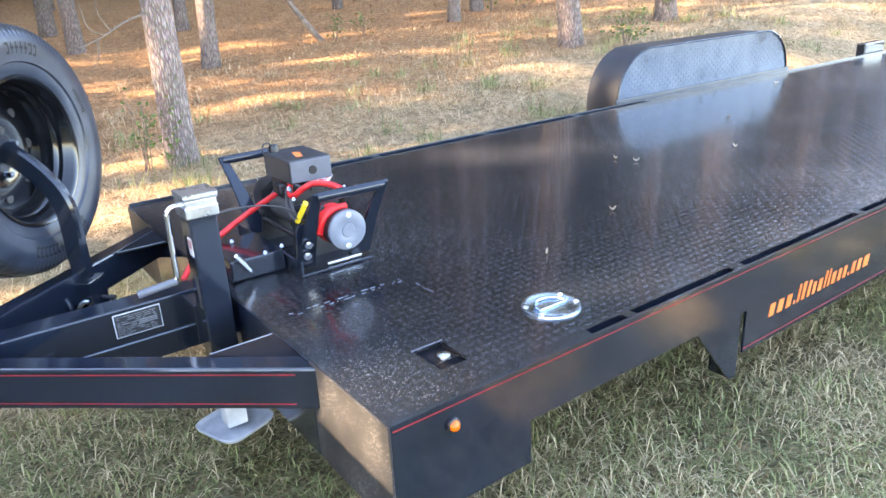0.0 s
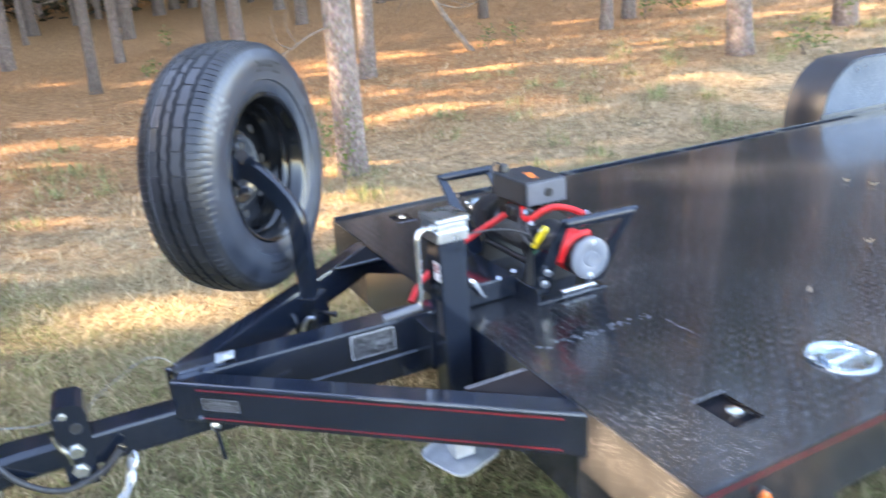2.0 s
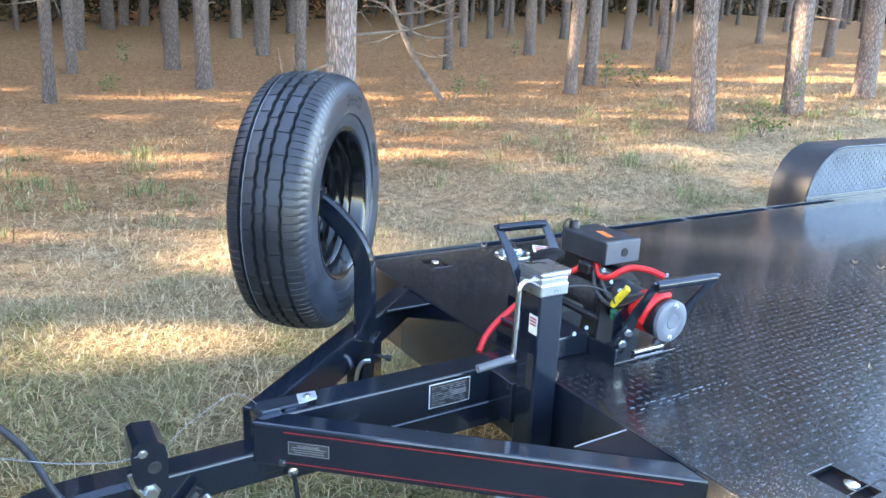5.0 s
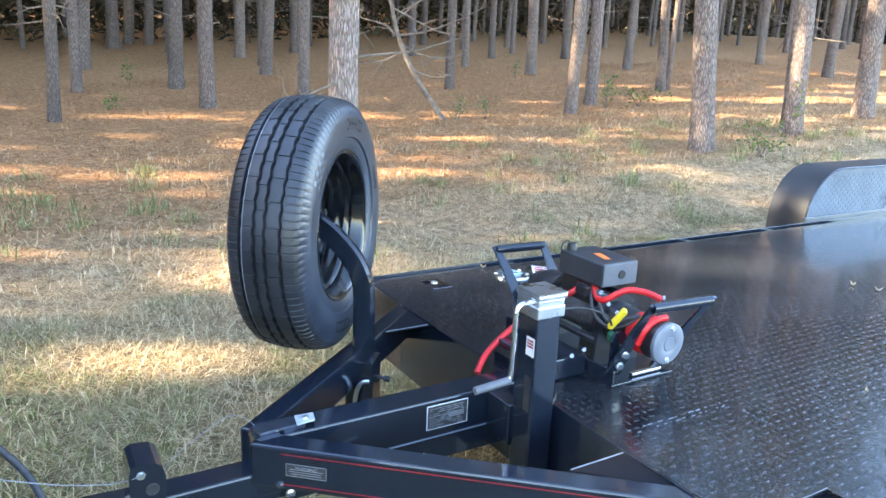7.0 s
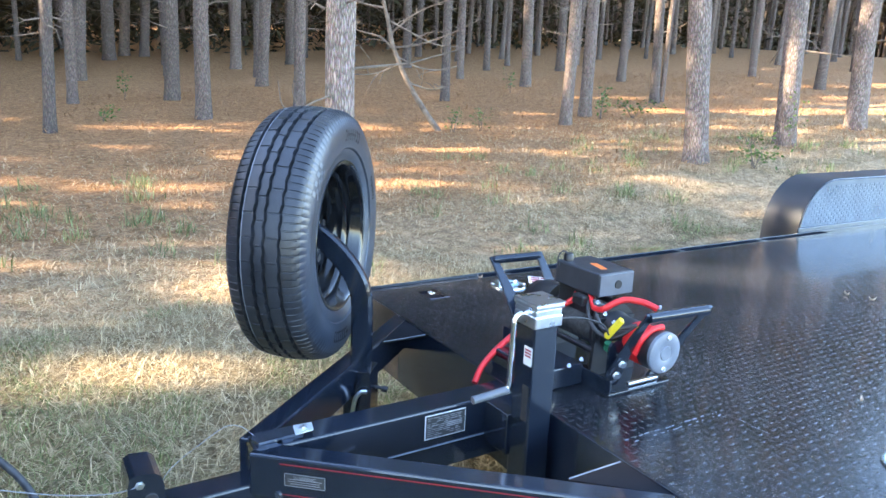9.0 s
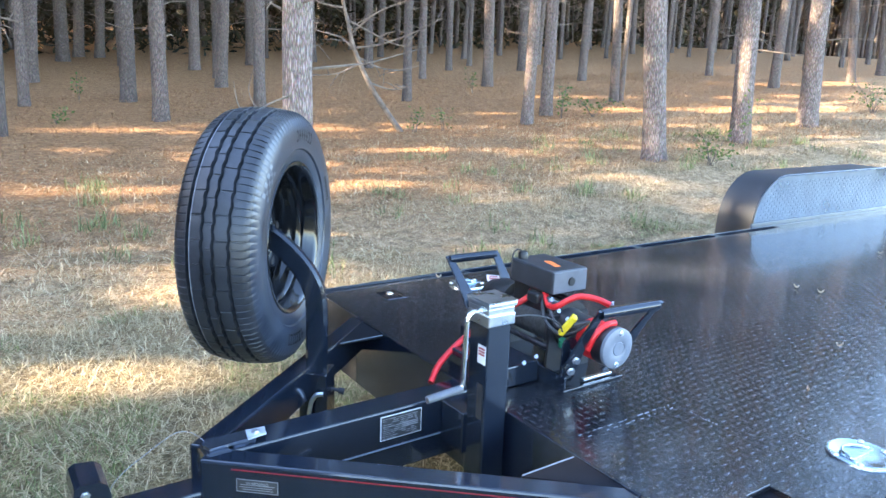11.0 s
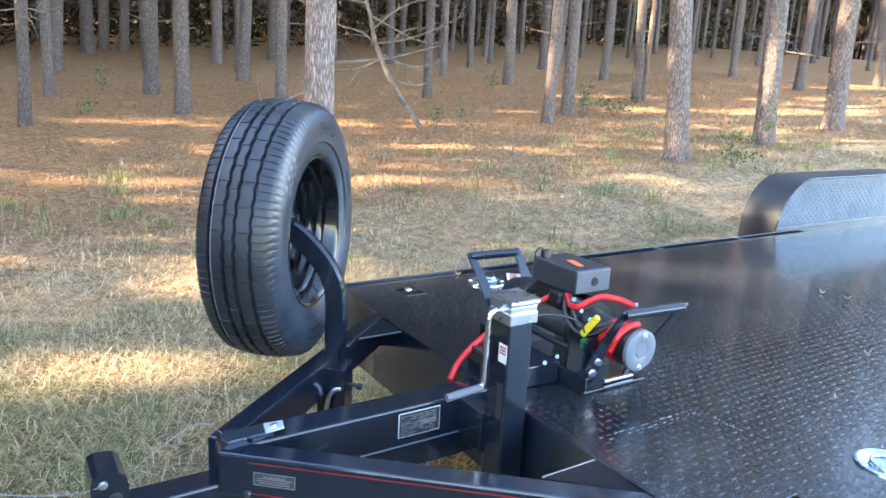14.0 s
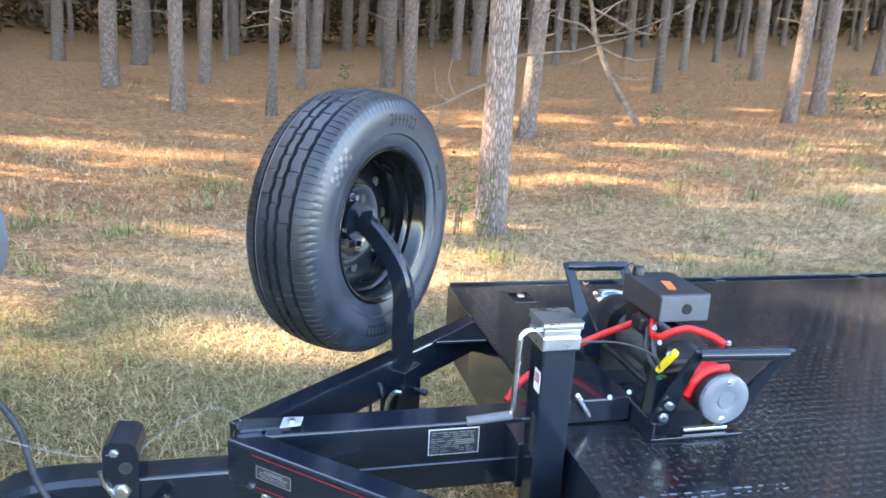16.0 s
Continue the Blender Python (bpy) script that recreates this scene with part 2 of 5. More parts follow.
    l.new(rel.outputs[0], bp.inputs["Height"]), l.new(bp.outputs[0], b.inputs["Normal"])
    return m


def blades_mat(name, a, c, rough=0.6, through_light=0.3):
    m = bpy.data.materials.new(name)
    m.use_nodes = True
    n, l = m.node_tree.nodes, m.node_tree.links
    b = n["Principled BSDF"]
    geo, ramp = n.new("ShaderNodeNewGeometry"), n.new("ShaderNodeMix")
    ramp.data_type = "RGBA"
    ramp.inputs[6].default_value, ramp.inputs[7].default_value = (*a, 1), (*c, 1)
    l.new(geo.outputs["Random Per Island"], ramp.inputs[0]), l.new(ramp.outputs[2], b.inputs["Base Color"])
    b.inputs["Roughness"].default_value = rough
    b.inputs["Specular IOR Level"].default_value = 0.25
    tr, ms = n.new("ShaderNodeBsdfTranslucent"), n.new("ShaderNodeMixShader")
    l.new(ramp.outputs[2], tr.inputs[0])
    ms.inputs[0].default_value = through_light
    l.new(b.outputs[0], ms.inputs[1]), l.new(tr.outputs[0], ms.inputs[2]), l.new(ms.outputs[0], n["Material Output"].inputs[0])
    return m


BARK, GROUND = bark(), ground_mat()
DRYGRASS = blades_mat("dry_grass_blades", (0.24, 0.178, 0.092), (0.82, 0.68, 0.43))
GREENGRASS = blades_mat("green_grass_blades", (0.088, 0.11, 0.037), (0.43, 0.44, 0.195))
STRAW = blades_mat("weathered_straw", (0.25, 0.16, 0.085), (0.76, 0.56, 0.34))
THATCH = blades_mat("brown_thatch", (0.12, 0.078, 0.038), (0.46, 0.32, 0.17))
NEEDLES = blades_mat("fallen_pine_needles", (0.20, 0.096, 0.042), (0.58, 0.335, 0.166))
LEAVES = blades_mat("pine_needle_tufts", (0.03, 0.05, 0.015), (0.08, 0.11, 0.035), through_light=0.2)
SHRUB = blades_mat("shrub_leaves", (0.06, 0.10, 0.025), (0.17, 0.22, 0.06))
LEAFDRY = surf("dry_leaf", (0.42, 0.33, 0.22), (0.62, 0.54, 0.42), 60, 0.7)
# needle colours darkened to carry the shade deep in the wood
FARLEAF = blades_mat("deep_wood_shaded_foliage", (0.020, 0.018, 0.008), (0.055, 0.045, 0.02), through_light=0.1)
TWIG = surf("dead_twig", (0.085, 0.060, 0.044), (0.25, 0.19, 0.145), 12, 0.9, fine=80)
FARSHADE = surf("distant_wood_shade", (0.012, 0.010, 0.007), (0.05, 0.034, 0.022), 0.35, 1.0, fine=2.5, stretch=(1, 1, 0.25), spec=0.0)


# ---- mesh helpers ----
def thing(name, loc, label="", category="", group="", kind=""):
    ob = new(name)
    ob.location = loc
    ob.empty_display_size = 0.1
    return tagged(ob, label, category, group, kind)


def base_of(ob):
    v = Vector((0, 0, 0))
    while ob:
        v += ob.location
        ob = ob.parent
    return v


def part(name, bm, material, parent, label="", smooth=False):
    """Links a bmesh in world metres as one mesh object under a thing or part."""
    me = bpy.data.meshes.new(name)
    if isinstance(bm, bmesh.types.BMesh):
        bm.normal_update()
        bm.to_mesh(me)
        bm.free()
    else:
        me.from_pydata(bm[0], [], bm[1])
    me.materials.append(material)
    if smooth:
        me.shade_smooth()
        me.set_sharp_from_angle(angle=radians(40))
    ob = new(name, me)
    if parent:
        me.transform(Matrix.Translation(-base_of(parent)))
        ob.parent = parent
    if label:
        ob["label"] = label
    return ob


def add_box(bm, x0, x1, y0, y1, z0, z1, bevel=0.0, m=None, segs=2):
    r = bmesh.ops.create_cube(bm, size=1)
    vs = r["verts"]
    for v in vs:
        v.co = Vector(((x0 + x1) / 2 + v.co.x * (x1 - x0), (y0 + y1) / 2 + v.co.y * (y1 - y0), (z0 + z1) / 2 + v.co.z * (z1 - z0)))
    if bevel:
        es = list({e for v in vs for e in v.link_edges})
        r = bmesh.ops.bevel(bm, geom=es, offset=bevel, segments=segs, affect="EDGES", profile=0.5)
        vs = list({v for f in r["faces"] for v in f.verts} | {v for v in vs if v.is_valid})
    if m is not None:
        seen, stack = set(), [v for v in vs if v.is_valid]
        while stack:
            v = stack.pop()
            if v in seen:
                continue
            seen.add(v)
            stack += [e.other_vert(v) for e in v.link_edges]
        for v in seen:
            v.co = m @ v.co
    return bm


def box(*a, **k):
    return add_box(bmesh.new(), *a, **k)


def beam(p, q, w, h, bevel=0.004, up=(0, 0, 1), bm=None):
    """A box beam of width w (level) and height h from p to q."""
    p, q = Vector(p), Vector(q)
    d = (q - p).normalized()
    side = d.cross(Vector(up)).normalized()
    top = side.cross(d)
    m = Matrix((side, d, top)).transposed().to_4x4()
    m.translation = p
    return add_box(bm or bmesh.new(), -w / 2, w / 2, 0, (q - p).length, -h / 2, h / 2, bevel, m)


def smooth_path(pts, n=8):
    """Catmull-Rom through the points."""
    P = [Vector(p) for p in pts]
    P = [2 * P[0] - P[1]] + P + [2 * P[-1] - P[-2]]
    out = []
    for i in range(1, len(P) - 2):
        for k in range(n):
            t = k / n
            a, b, c, d = P[i - 1], P[i], P[i + 1], P[i + 2]
            out.append(0.5 * ((2 * b) + (c - a) * t + (2 * a - 5 * b + 4 * c - d) * t * t + (3 * b - a - 3 * c + d) * t ** 3))
    return out + [P[-2]]


def sweep(pts, section, bm=None, caps=True, up=(0, 0, 1)):
    """Sweeps a closed section of (side, up) pairs, or a radius, along points."""
    bm = bm or bmesh.new()
    pts = [Vector(p) for p in pts]
    rings = []
    ref = None
    for i, p in enumerate(pts):
        d = (pts[min(i + 1, len(pts) - 1)] - pts[max(i - 1, 0)]).normalized()
        if ref is None:
            ref = Vector(up) if abs(d.dot(Vector(up))) < 0.95 else Vector((1, 0, 0))
        side = d.cross(ref).normalized()
        ref = side.cross(d).normalized()
        sec = section(i / (len(pts) - 1)) if callable(section) else section
        rings.append([bm.verts.new(p + side * a + ref * b) for a, b in sec])
    k = len(rings[0])
    for a, b in zip(rings, rings[1:]):
        for j in range(k):
            bm.faces.new((a[j], a[(j + 1) % k], b[(j + 1) % k], b[j]))
    if caps:
        bm.faces.new(list(reversed(rings[0]))), bm.faces.new(rings[-1])
    return bm


def circle(r, n=10):
    return [(r * math.cos(2 * math.pi * i / n), r * math.sin(2 * math.pi * i / n)) for i in range(n)]


def rect(w, h, c=0.004):
    a, b = w / 2, h / 2
    return [(a - c, -b), (a, -b + c), (a, b - c), (a - c, b), (-a + c, b), (-a, b - c), (-a, -b + c), (-a + c, -b)]


def rod(p, q, r, n=12, bm=None):
    return sweep([p, q], circle(r, n), bm)


def lathe(profile, m, n=48, closed=False, bm=None, radius=None):
    """Turns (along, radius) pairs round the local z axis, placed by m."""
    bm = bm or bmesh.new()
    rings = []
    for j in range(n):
        a = 2 * math.pi * j / n
        rings.append([bm.verts.new(m @ Vector((r * math.cos(a), r * math.sin(a), s))) for s, r in profile])
    k = len(profile)
    for j in range(n):
        A, B = rings[j], rings[(j + 1) % n]
        for i in range(k if closed else k - 1):
            i2 = (i + 1) % k
            bm.faces.new((A[i], B[i], B[i2], A[i2]))
    return bm


def axis_pose(p, d):
    m = Vector(d).normalized().to_track_quat("Z", "Y").to_matrix().to_4x4()
    m.translation = p
    return m


def bolt(bm, p, d, r=0.009, h=0.007):
    m = axis_pose(p, d)
    lathe([(0, 0.0001), (0, r * 1.5), (0.0015, r * 1.5), (0.0015, r), (h, r * 0.92), (h, 0.0001)], m, 6, bm=bm)
    return bm


def prism(pts, z0, z1, bm=None, axis="z"):
    """A flat outline given thickness along an axis."""
    bm = bm or bmesh.new()

    def put(a, b, c):
        return {"z": (a, b, c), "y": (a, c, b), "x": (c, a, b)}[axis]
    lo = [bm.verts.new(put(a, b, z0)) for a, b in pts]
    hi = [bm.verts.new(put(a, b, z1)) for a, b in pts]
    k = len(pts)
    bm.faces.new(hi), bm.faces.new(list(reversed(lo)))
    for i in range(k):
        bm.faces.new((lo[i], lo[(i + 1) % k], hi[(i + 1) % k], hi[i]))
    bmesh.ops.recalc_face_normals(bm, faces=bm.faces)
    return bm


def ground_z(x, y):
    """The open strip is level; the wood rises gently behind it and towards the trailer's rear."""
    a = y - 1.7
    rise = 0.064 * (a + math.sqrt(a * a + 0.8)) / 2
    side = 0.066 * (x + math.sqrt(x * x + 1.0)) / 2 * min(1.0, max(0.0, (y - 1.8) / 2.6))
    return rise - 0.012 + min(side, 2.2)


def look_axes(origin, right, up):
    m = Matrix((right, up, right.cross(up))).transposed().to_4x4()
    m.translation = origin
    return m


def lettering(name, text, size, m, material, parent):
    """Thin raised letters in the built-in font, centred on m."""
    cu = bpy.data.curves.new(name, "FONT")
    cu.body, cu.size, cu.align_x, cu.align_y, cu.extrude = text, size, "CENTER", "CENTER", 0.0003
    ob = bpy.data.objects.new(name, cu)
    scene.collection.objects.link(ob)
    me = bpy.data.meshes.new_from_object(ob.evaluated_get(bpy.context.evaluated_depsgraph_get()))
    bpy.data.objects.remove(ob)
    bm = bmesh.new()
    bm.from_mesh(me)
    bpy.data.meshes.remove(me)
    bmesh.ops.transform(bm, matrix=m, verts=bm.verts)
    return part(name, bm, material, parent)


# ---- ground ----
def build_ground():
    xs = np.concatenate([-np.geomspace(400, 6, 26), np.arange(-5.75, 10, 0.25), np.geomspace(10, 400, 30)])
    ys = np.concatenate([-np.geomspace(400, 3, 24), np.arange(-2.75, 14, 0.25), np.geomspace(14, 400, 30)])
    vs, fs = [], []
    for x in xs:
        for y in ys:
            bumpy = 0.025 * noise.noise((x * 0.9, y * 0.9, 0)) if abs(x) < 60 and abs(y) < 60 else 0
            vs.append((x, y, (ground_z(x, min(y, 90)) + bumpy)))
    k = len(ys)
    for i in range(len(xs) - 1):
        for j in range(k - 1):
            fs.append((i * k + j, (i + 1) * k + j, (i + 1) * k + j + 1, i * k + j + 1))
    ob = part("ground", (vs, fs), GROUND, None, smooth=True)
    tagged(ob, "dry grass strip running into brown pine straw under the trees", "ground", kind="structure")


build_ground()


# ---- trailer ----
W, H, LENGTH = 2.06, 0.60, 7.3
APEX = Vector((-0.75, 1.03, 0))
trailer = thing("flatbed_trailer", (3.0, 1.03, 0.0), "black steel flatbed car trailer with tread plate deck and red pinstripes", "trailer")


def build_trailer():
    # deck plate, with stake pockets cut out along both long edges
    pockets = [(0.585, 0.715), (0.75, 1.18), (1.225, 1.90), (1.945, 2.62), (2.665, 3.3)]
    bm = bmesh.new()
    add_box(bm, 0, 0.205, 0.036, W - 0.036, H - 0.006, H, 0.0)
    add_box(bm, 0.285, LENGTH, 0.036, W - 0.036, H - 0.006, H, 0.0)
    for y0, y1 in ((0.036, 0.113), (0.223, W - 0.223), (W - 0.113, W - 0.036)):
        add_box(bm, 0.205, 0.285, y0, y1, H - 0.006, H, 0.0)
    for y0, y1 in ((0.010, 0.036), (W - 0.036, W - 0.010)):
        x = 0.0
        for a, b in pockets + [(LENGTH, LENGTH)]:
            add_box(bm, x, a, y0, y1, H - 0.006, H, 0.0)
            x = b
    deck = part("deck", bm, DECK, trailer, "black tread plate deck, dusty and scuffed")
    # raised tread lugs, turned alternately
    vs, fs = [], []
    rng = random.Random(3)
    pitch = 0.0285
    nx, ny = int((LENGTH - 0.03) / pitch), int((W - 0.085) / pitch)
    for i in range(nx):
        for j in range(ny):
            x, y = 0.016 + i * pitch, 0.050 + j * pitch
            if math.hypot(x - 0.615, min(y, W - y) - 0.185) < 0.095 or (0.195 < x < 0.295 and 0.10 < min(y, W - y) < 0.235):
                continue
            a = 0.0 if (i + j) % 2 else math.pi / 2
            u, v = Vector((math.cos(a), math.sin(a), 0)), Vector((-math.sin(a), math.cos(a), 0))
            c = Vector((x, y, H))
            k = len(vs)
            vs += [c + u * 0.0128, c + v * 0.0046, c - u * 0.0128, c - v * 0.0046, c + u * 0.0065 + Vector((0, 0, 0.001)), c - u * 0.0065 + Vector((0, 0, 0.001))]
            fs += [(k, k + 1, k + 4), (k + 1, k + 2, k + 5, k + 4), (k + 2, k + 3, k + 5), (k + 3, k, k + 4, k + 5)]
    lug = part("tread_pattern", (vs, fs), DECK, trailer, "raised diamond tread pattern")
    tagged(lug, kind="stuff")
    # welded joints of the front cover panel
    bm = bmesh.new()
    for x0, x1, y0, y1 in ((0.4325, 0.4355, 0.14, 0.62), (0.0585, 0.0615, 0.14, 0.64), (0.06, 0.434, 0.1385, 0.1415)):
        add_box(bm, x0, x1, y0, y1, H + 0.0002, H + 0.0007)
    part("panel_joint", bm, DECK, trailer)
    bm = bmesh.new()
    for k in range(44):
        x = 0.07 + (k % 22) * 0.0165 + rng.uniform(-0.006, 0.006)
        y = (0.616 if k < 22 else 0.600) + rng.uniform(-0.002, 0.002)
        if rng.random() < (0.8 if k < 22 else 0.55):
            add_box(bm, x, x + rng.uniform(0.003, 0.019), y, y + rng.uniform(0.0010, 0.0022), H + 0.0005, H + 0.0022)
    for k in range(9):
        y = 0.47 + k * 0.011 + rng.uniform(-0.004, 0.004)
        x = 0.436 + rng.uniform(-0.003, 0.003)
        add_box(bm, x, x + 0.0018, y, y + rng.uniform(0.002, 0.006), H + 0.0007, H + 0.0022)
    tagged(part("weld_bead", bm, GREYCAP, trailer, "bare silvery weld marks and scratches"), kind="stuff")
    # front plate and corner skirts; the skirts' paler dust also carries sunlight
    part("front_plate", box(-0.006, 0.0, 0.352, W - 0.352, 0.335, H - 0.001, 0.002), BLACK, trailer, "black front plate behind the drawbar")
    for y0, y1 in ((0.0, 0.351), (W - 0.351, W)):
        part("corner_skirt", box(-0.006, 0.0, y0, y1, 0.335, H - 0.001, 0.002), SUNDUSTY, trailer, "black corner skirt dulled with dust and coloured paler for the sun on it")
    for near in (True, False):
        y0, y1 = (0.0, 0.010) if near else (W - 0.010, W)
        side = part("side_rail", prism([(0, 0.335), (0.372, 0.335), (0.372, 0.452), (LENGTH, 0.452), (LENGTH, H), (0, H)], y0, y1, axis="y"), BLACK, trailer, "glossy black side rail with a red pinstripe")
        yy = -0.0006 if near else W + 0.0006
        part("pinstripe", box(0.004, LENGTH, min(yy, y0), max(yy, y0) if near else yy, H - 0.0155, H - 0.0125), REDPAINT, side, "thin red pinstripe")
        # inner wall and floor of the pockets
        ya, yb = (0.036, 0.042) if near else (W - 0.042, W - 0.036)
        part("pocket_wall", box(0.3, LENGTH, ya, yb, 0.47, H - 0.007), BLACK, trailer)
        yc, yd = (0.010, 0.036) if near else (W - 0.036, W - 0.010)
        part("pocket_floor", box(0.3, LENGTH, yc, yd, 0.47, 0.476), BLACK, trailer)
        # brace and skirt panel under the rail
        yb0, yb1 = (0.012, 0.020) if near else (W - 0.020, W - 0.012)
        part("gusset", prism([(1.01, 0.456), (1.235, 0.456), (1.235, 0.225), (1.205, 0.225)], yb0, yb1, axis="y"), BLACK, trailer)
        part("brace_post", box(1.208, 1.245, 0.02 if near else W - 0.09, 0.09 if near else W - 0.02, 0.225, 0.456, 0.003), BLACK, trailer)
        panel = part("skirt_panel", prism([(1.25, 0.305), (2.95, 0.305), (2.95, 0.450), (1.25, 0.450)], 0.004 if near else W - 0.012, 0.012 if near else W - 0.004, axis="y"), BLACK, trailer, "black skirt panel with an orange lettered web address in bars")
        if near:
            part("pinstripe", box(1.25, 2.95, 0.0034, 0.0041, 0.318, 0.322), REDPAINT, panel)
            # unreadable lettering as slanted bars
            bm = bmesh.new()
            x = 1.37
            for k, (wd, ht) in enumerate([(0.040, 0.042), (0.040, 0.042), (0.040, 0.042), (0.012, 0.012), (0.016, 0.060), (0.026, 0.060), (0.024, 0.055), (0.026, 0.042), (0.032, 0.042), (0.014, 0.060), (0.016, 0.060), (0.034, 0.042), (0.026, 0.042), (0.030, 0.042), (0.012, 0.012), (0.032, 0.042), (0.034, 0.042), (0.052, 0.042)]):
                add_box(bm, x + wd * 0.1, x + wd * 0.78, 0.0026, 0.0041, 0.385, 0.385 + ht)
                x += wd + 0.0085
            for v in bm.verts:
                v.co.x += (v.co.z - 0.385) * 0.2
            part("lettering", bm, ORANGE, panel, "orange lettering bars")
    # cross members and main frame below the deck
    for x in [0.35 + 0.55 * k for k in range(13)]:
        part("cross_member", box(x, x + 0.05, 0.045, W - 0.045, 0.50, H - 0.0065, 0.002), BLACK, trailer)
    for y in (0.45, W - 0.55):
        part("frame_rail", box(-0.001, LENGTH - 0.05, y, y + 0.10, 0.345, 0.498, 0.004), BLACK, trailer)
    part("rear_plate", box(LENGTH, LENGTH + 0.006, 0, W, 0.36, H), BLACK, trailer)
    part("rear_lamp_box", box(6.36, 6.72, W + 0.02, W + 0.10, 0.45, 0.70, 0.01), BLACK, trailer)
    # drawbar: two raked rails and a centre tube
    for s in (-1, 1):
        foot = Vector((0.0, 1.03 + s * 0.677, 0.540))
        tip = Vector((-0.765, 1.03 + s * 0.018, 0.540))
        rail = part("drawbar_rail", beam(tip, foot + (foot - tip).normalized() * 0.035, 0.064, 0.110, 0.006), BLACK, trailer, "black box-section drawbar rail with twin red pinstripes")
        d = (foot - tip).normalized()
        out = Vector((d.y, -d.x, 0)) * (1 if s < 0 else -1)
        if s > 0:
            out = Vector((-d.y, d.x, 0))
        for z, end in ((0.579, 0.97), (0.500, 0.965)):
            a, b = tip + d * 0.078 + out * 0.0322, tip + (foot - tip) * end + out * 0.0322
            a.z = b.z = z
            part("pinstripe", beam(a, b, 0.0012, 0.003, 0), REDPAINT, rail)
        if s < 0:
            c = tip + d * 0.140 + out * 0.0323
            c.z = 0.541
            label = part("warning_label", beam(c - d * 0.050, c + d * 0.050, 0.0012, 0.034, 0), BLACKINK, rail, "small black warning label with white border")
            bm = bmesh.new()
            c2 = c + out * 0.0007
            for dz in (0.0155, -0.0155):
                beam(c2 - d * 0.050 + Vector((0, 0, dz)), c2 + d * 0.050 + Vector((0, 0, dz)), 0.0008, 0.0014, 0, bm=bm)
            for dx in (-0.0493, 0.0493):
                beam(c2 + d * (dx - 0.0007), c2 + d * (dx + 0.0007), 0.0008, 0.032, 0, bm=bm)
            for k, (a, b) in enumerate(((-0.040, 0.042), (-0.043, 0.036), (-0.035, 0.038))):
                z = Vector((0, 0, 0.0025 - k * 0.0058))
                beam(c2 + d * a + z, c2 + d * b + z, 0.0008, 0.0014, 0, bm=bm)
            lettering("heading", "WARNING", 0.0112, look_axes(c2 + Vector((0, 0, 0.0068)) + out * 0.0006, d, Vector((0, 0, 1))), LABELGREY, label)
            part("label_print", bm, LABELGREY, label)
            bm = bmesh.new()
            p = tip + d * 0.075 + out * 0.032
            bolt(bm, Vector((p.x, p.y, 0.498)), out, 0.007, 0.008)
            part("bolt", bm, TIPSTEEL, rail)
    centre = part("centre_tube", box(-0.70, 0.0, 0.985, 1.075, 0.487, 0.597, 0.005), BLACK, trailer, "black centre tube of the drawbar")
    # maker's plate on the centre tube
    plate = part("data_plate", box(-0.306, -0.176, 0.9832, 0.985, 0.512, 0.583), WHITE, centre, "white bordered black data plate with fine print")
    bm = box(-0.3035, -0.1785, 0.9824, 0.9832, 0.5145, 0.5805)
    part("plate_face", bm, BLACKINK, plate)
    bm = bmesh.new()
    rng = random.Random(9)
    for k in range(11):
        z = 0.5745 - k * 0.0056
        x = -0.299
        while x < -0.19:
            wd = rng.uniform(0.006, 0.024)
            if not (4 <= k <= 6 and x > -0.24) and rng.random() < 0.8:
                add_box(bm, x, min(x + wd, -0.184), 0.9818, 0.9824, z - 0.0024 * rng.uniform(0.5, 1), z)
            x += wd + 0.004
    for k in range(3):
        add_box(bm, -0.238, -0.188, 0.9818, 0.9824, 0.5395 + k * 0.0052, 0.5425 + k * 0.0052)
    part("plate_print", bm, LABELGREY, plate)
    # corner gussets between rails and front plate
    for s in (-1, 1):
        y = 1.03 + s * 0.478
        part("corner_gusset", prism([(-0.175, y), (-0.006, y), (-0.006, 1.03 + s * 0.64)], 0.586, 0.594), MATTBLACK, trailer)
        bm = rod((-0.172, y - s * 0.002, 0.594), (-0.01, y - s * 0.002, 0.594), 0.0018, 8)
        part("weld_edge", bm, GREYCAP, trailer, "bare weld along the gusset edge")
    # cap plate over the tip
    bm = prism([(-0.755, 1.005), (-0.640, 1.012), (-0.632, 1.030), (-0.640, 1.052), (-0.755, 1.058), (-0.765, 1.03)], 0.598, 0.606)
    tip_plate = part("tip_plate", bm, TIPSTEEL, trailer, "cap plate at the drawbar tip, coloured blue-grey for reflected sky")
    clip = part("clip_plate", prism([(-0.664, 1.000), (-0.616, 1.006), (-0.608, 1.042), (-0.655, 1.046)], 0.6065, 0.6105), DULLZINC, tip_plate, "bright zinc clip plate")
    bm = bmesh.new()
    bolt(bm, Vector((-0.636, 1.024, 0.6105)), (0, 0, 1), 0.008, 0.005)
    part("bolt", bm, ZINC, tip_plate)
    part("tip_block", box(-0.772, -0.70, 0.985, 1.075, 0.44, 0.597, 0.012), BLACK, trailer)
    # lower tube, hitch bracket and coupler
    part("coupler_tube", box(-1.03, -0.42, 0.990, 1.070, 0.425, 0.508, 0.006), BLACK, trailer, "black tube carrying the coupler")
    part("lower_tube", box(-0.695, -0.0065, 0.9865, 1.0735, 0.413, 0.486, 0.004), BLACK, trailer, "lower tube welded under the centre tube")
    part("weld_edge", rod((-0.50, 0.9850, 0.4868), (-0.10, 0.9850, 0.4868), 0.0022, 8), GREYCAP, trailer)
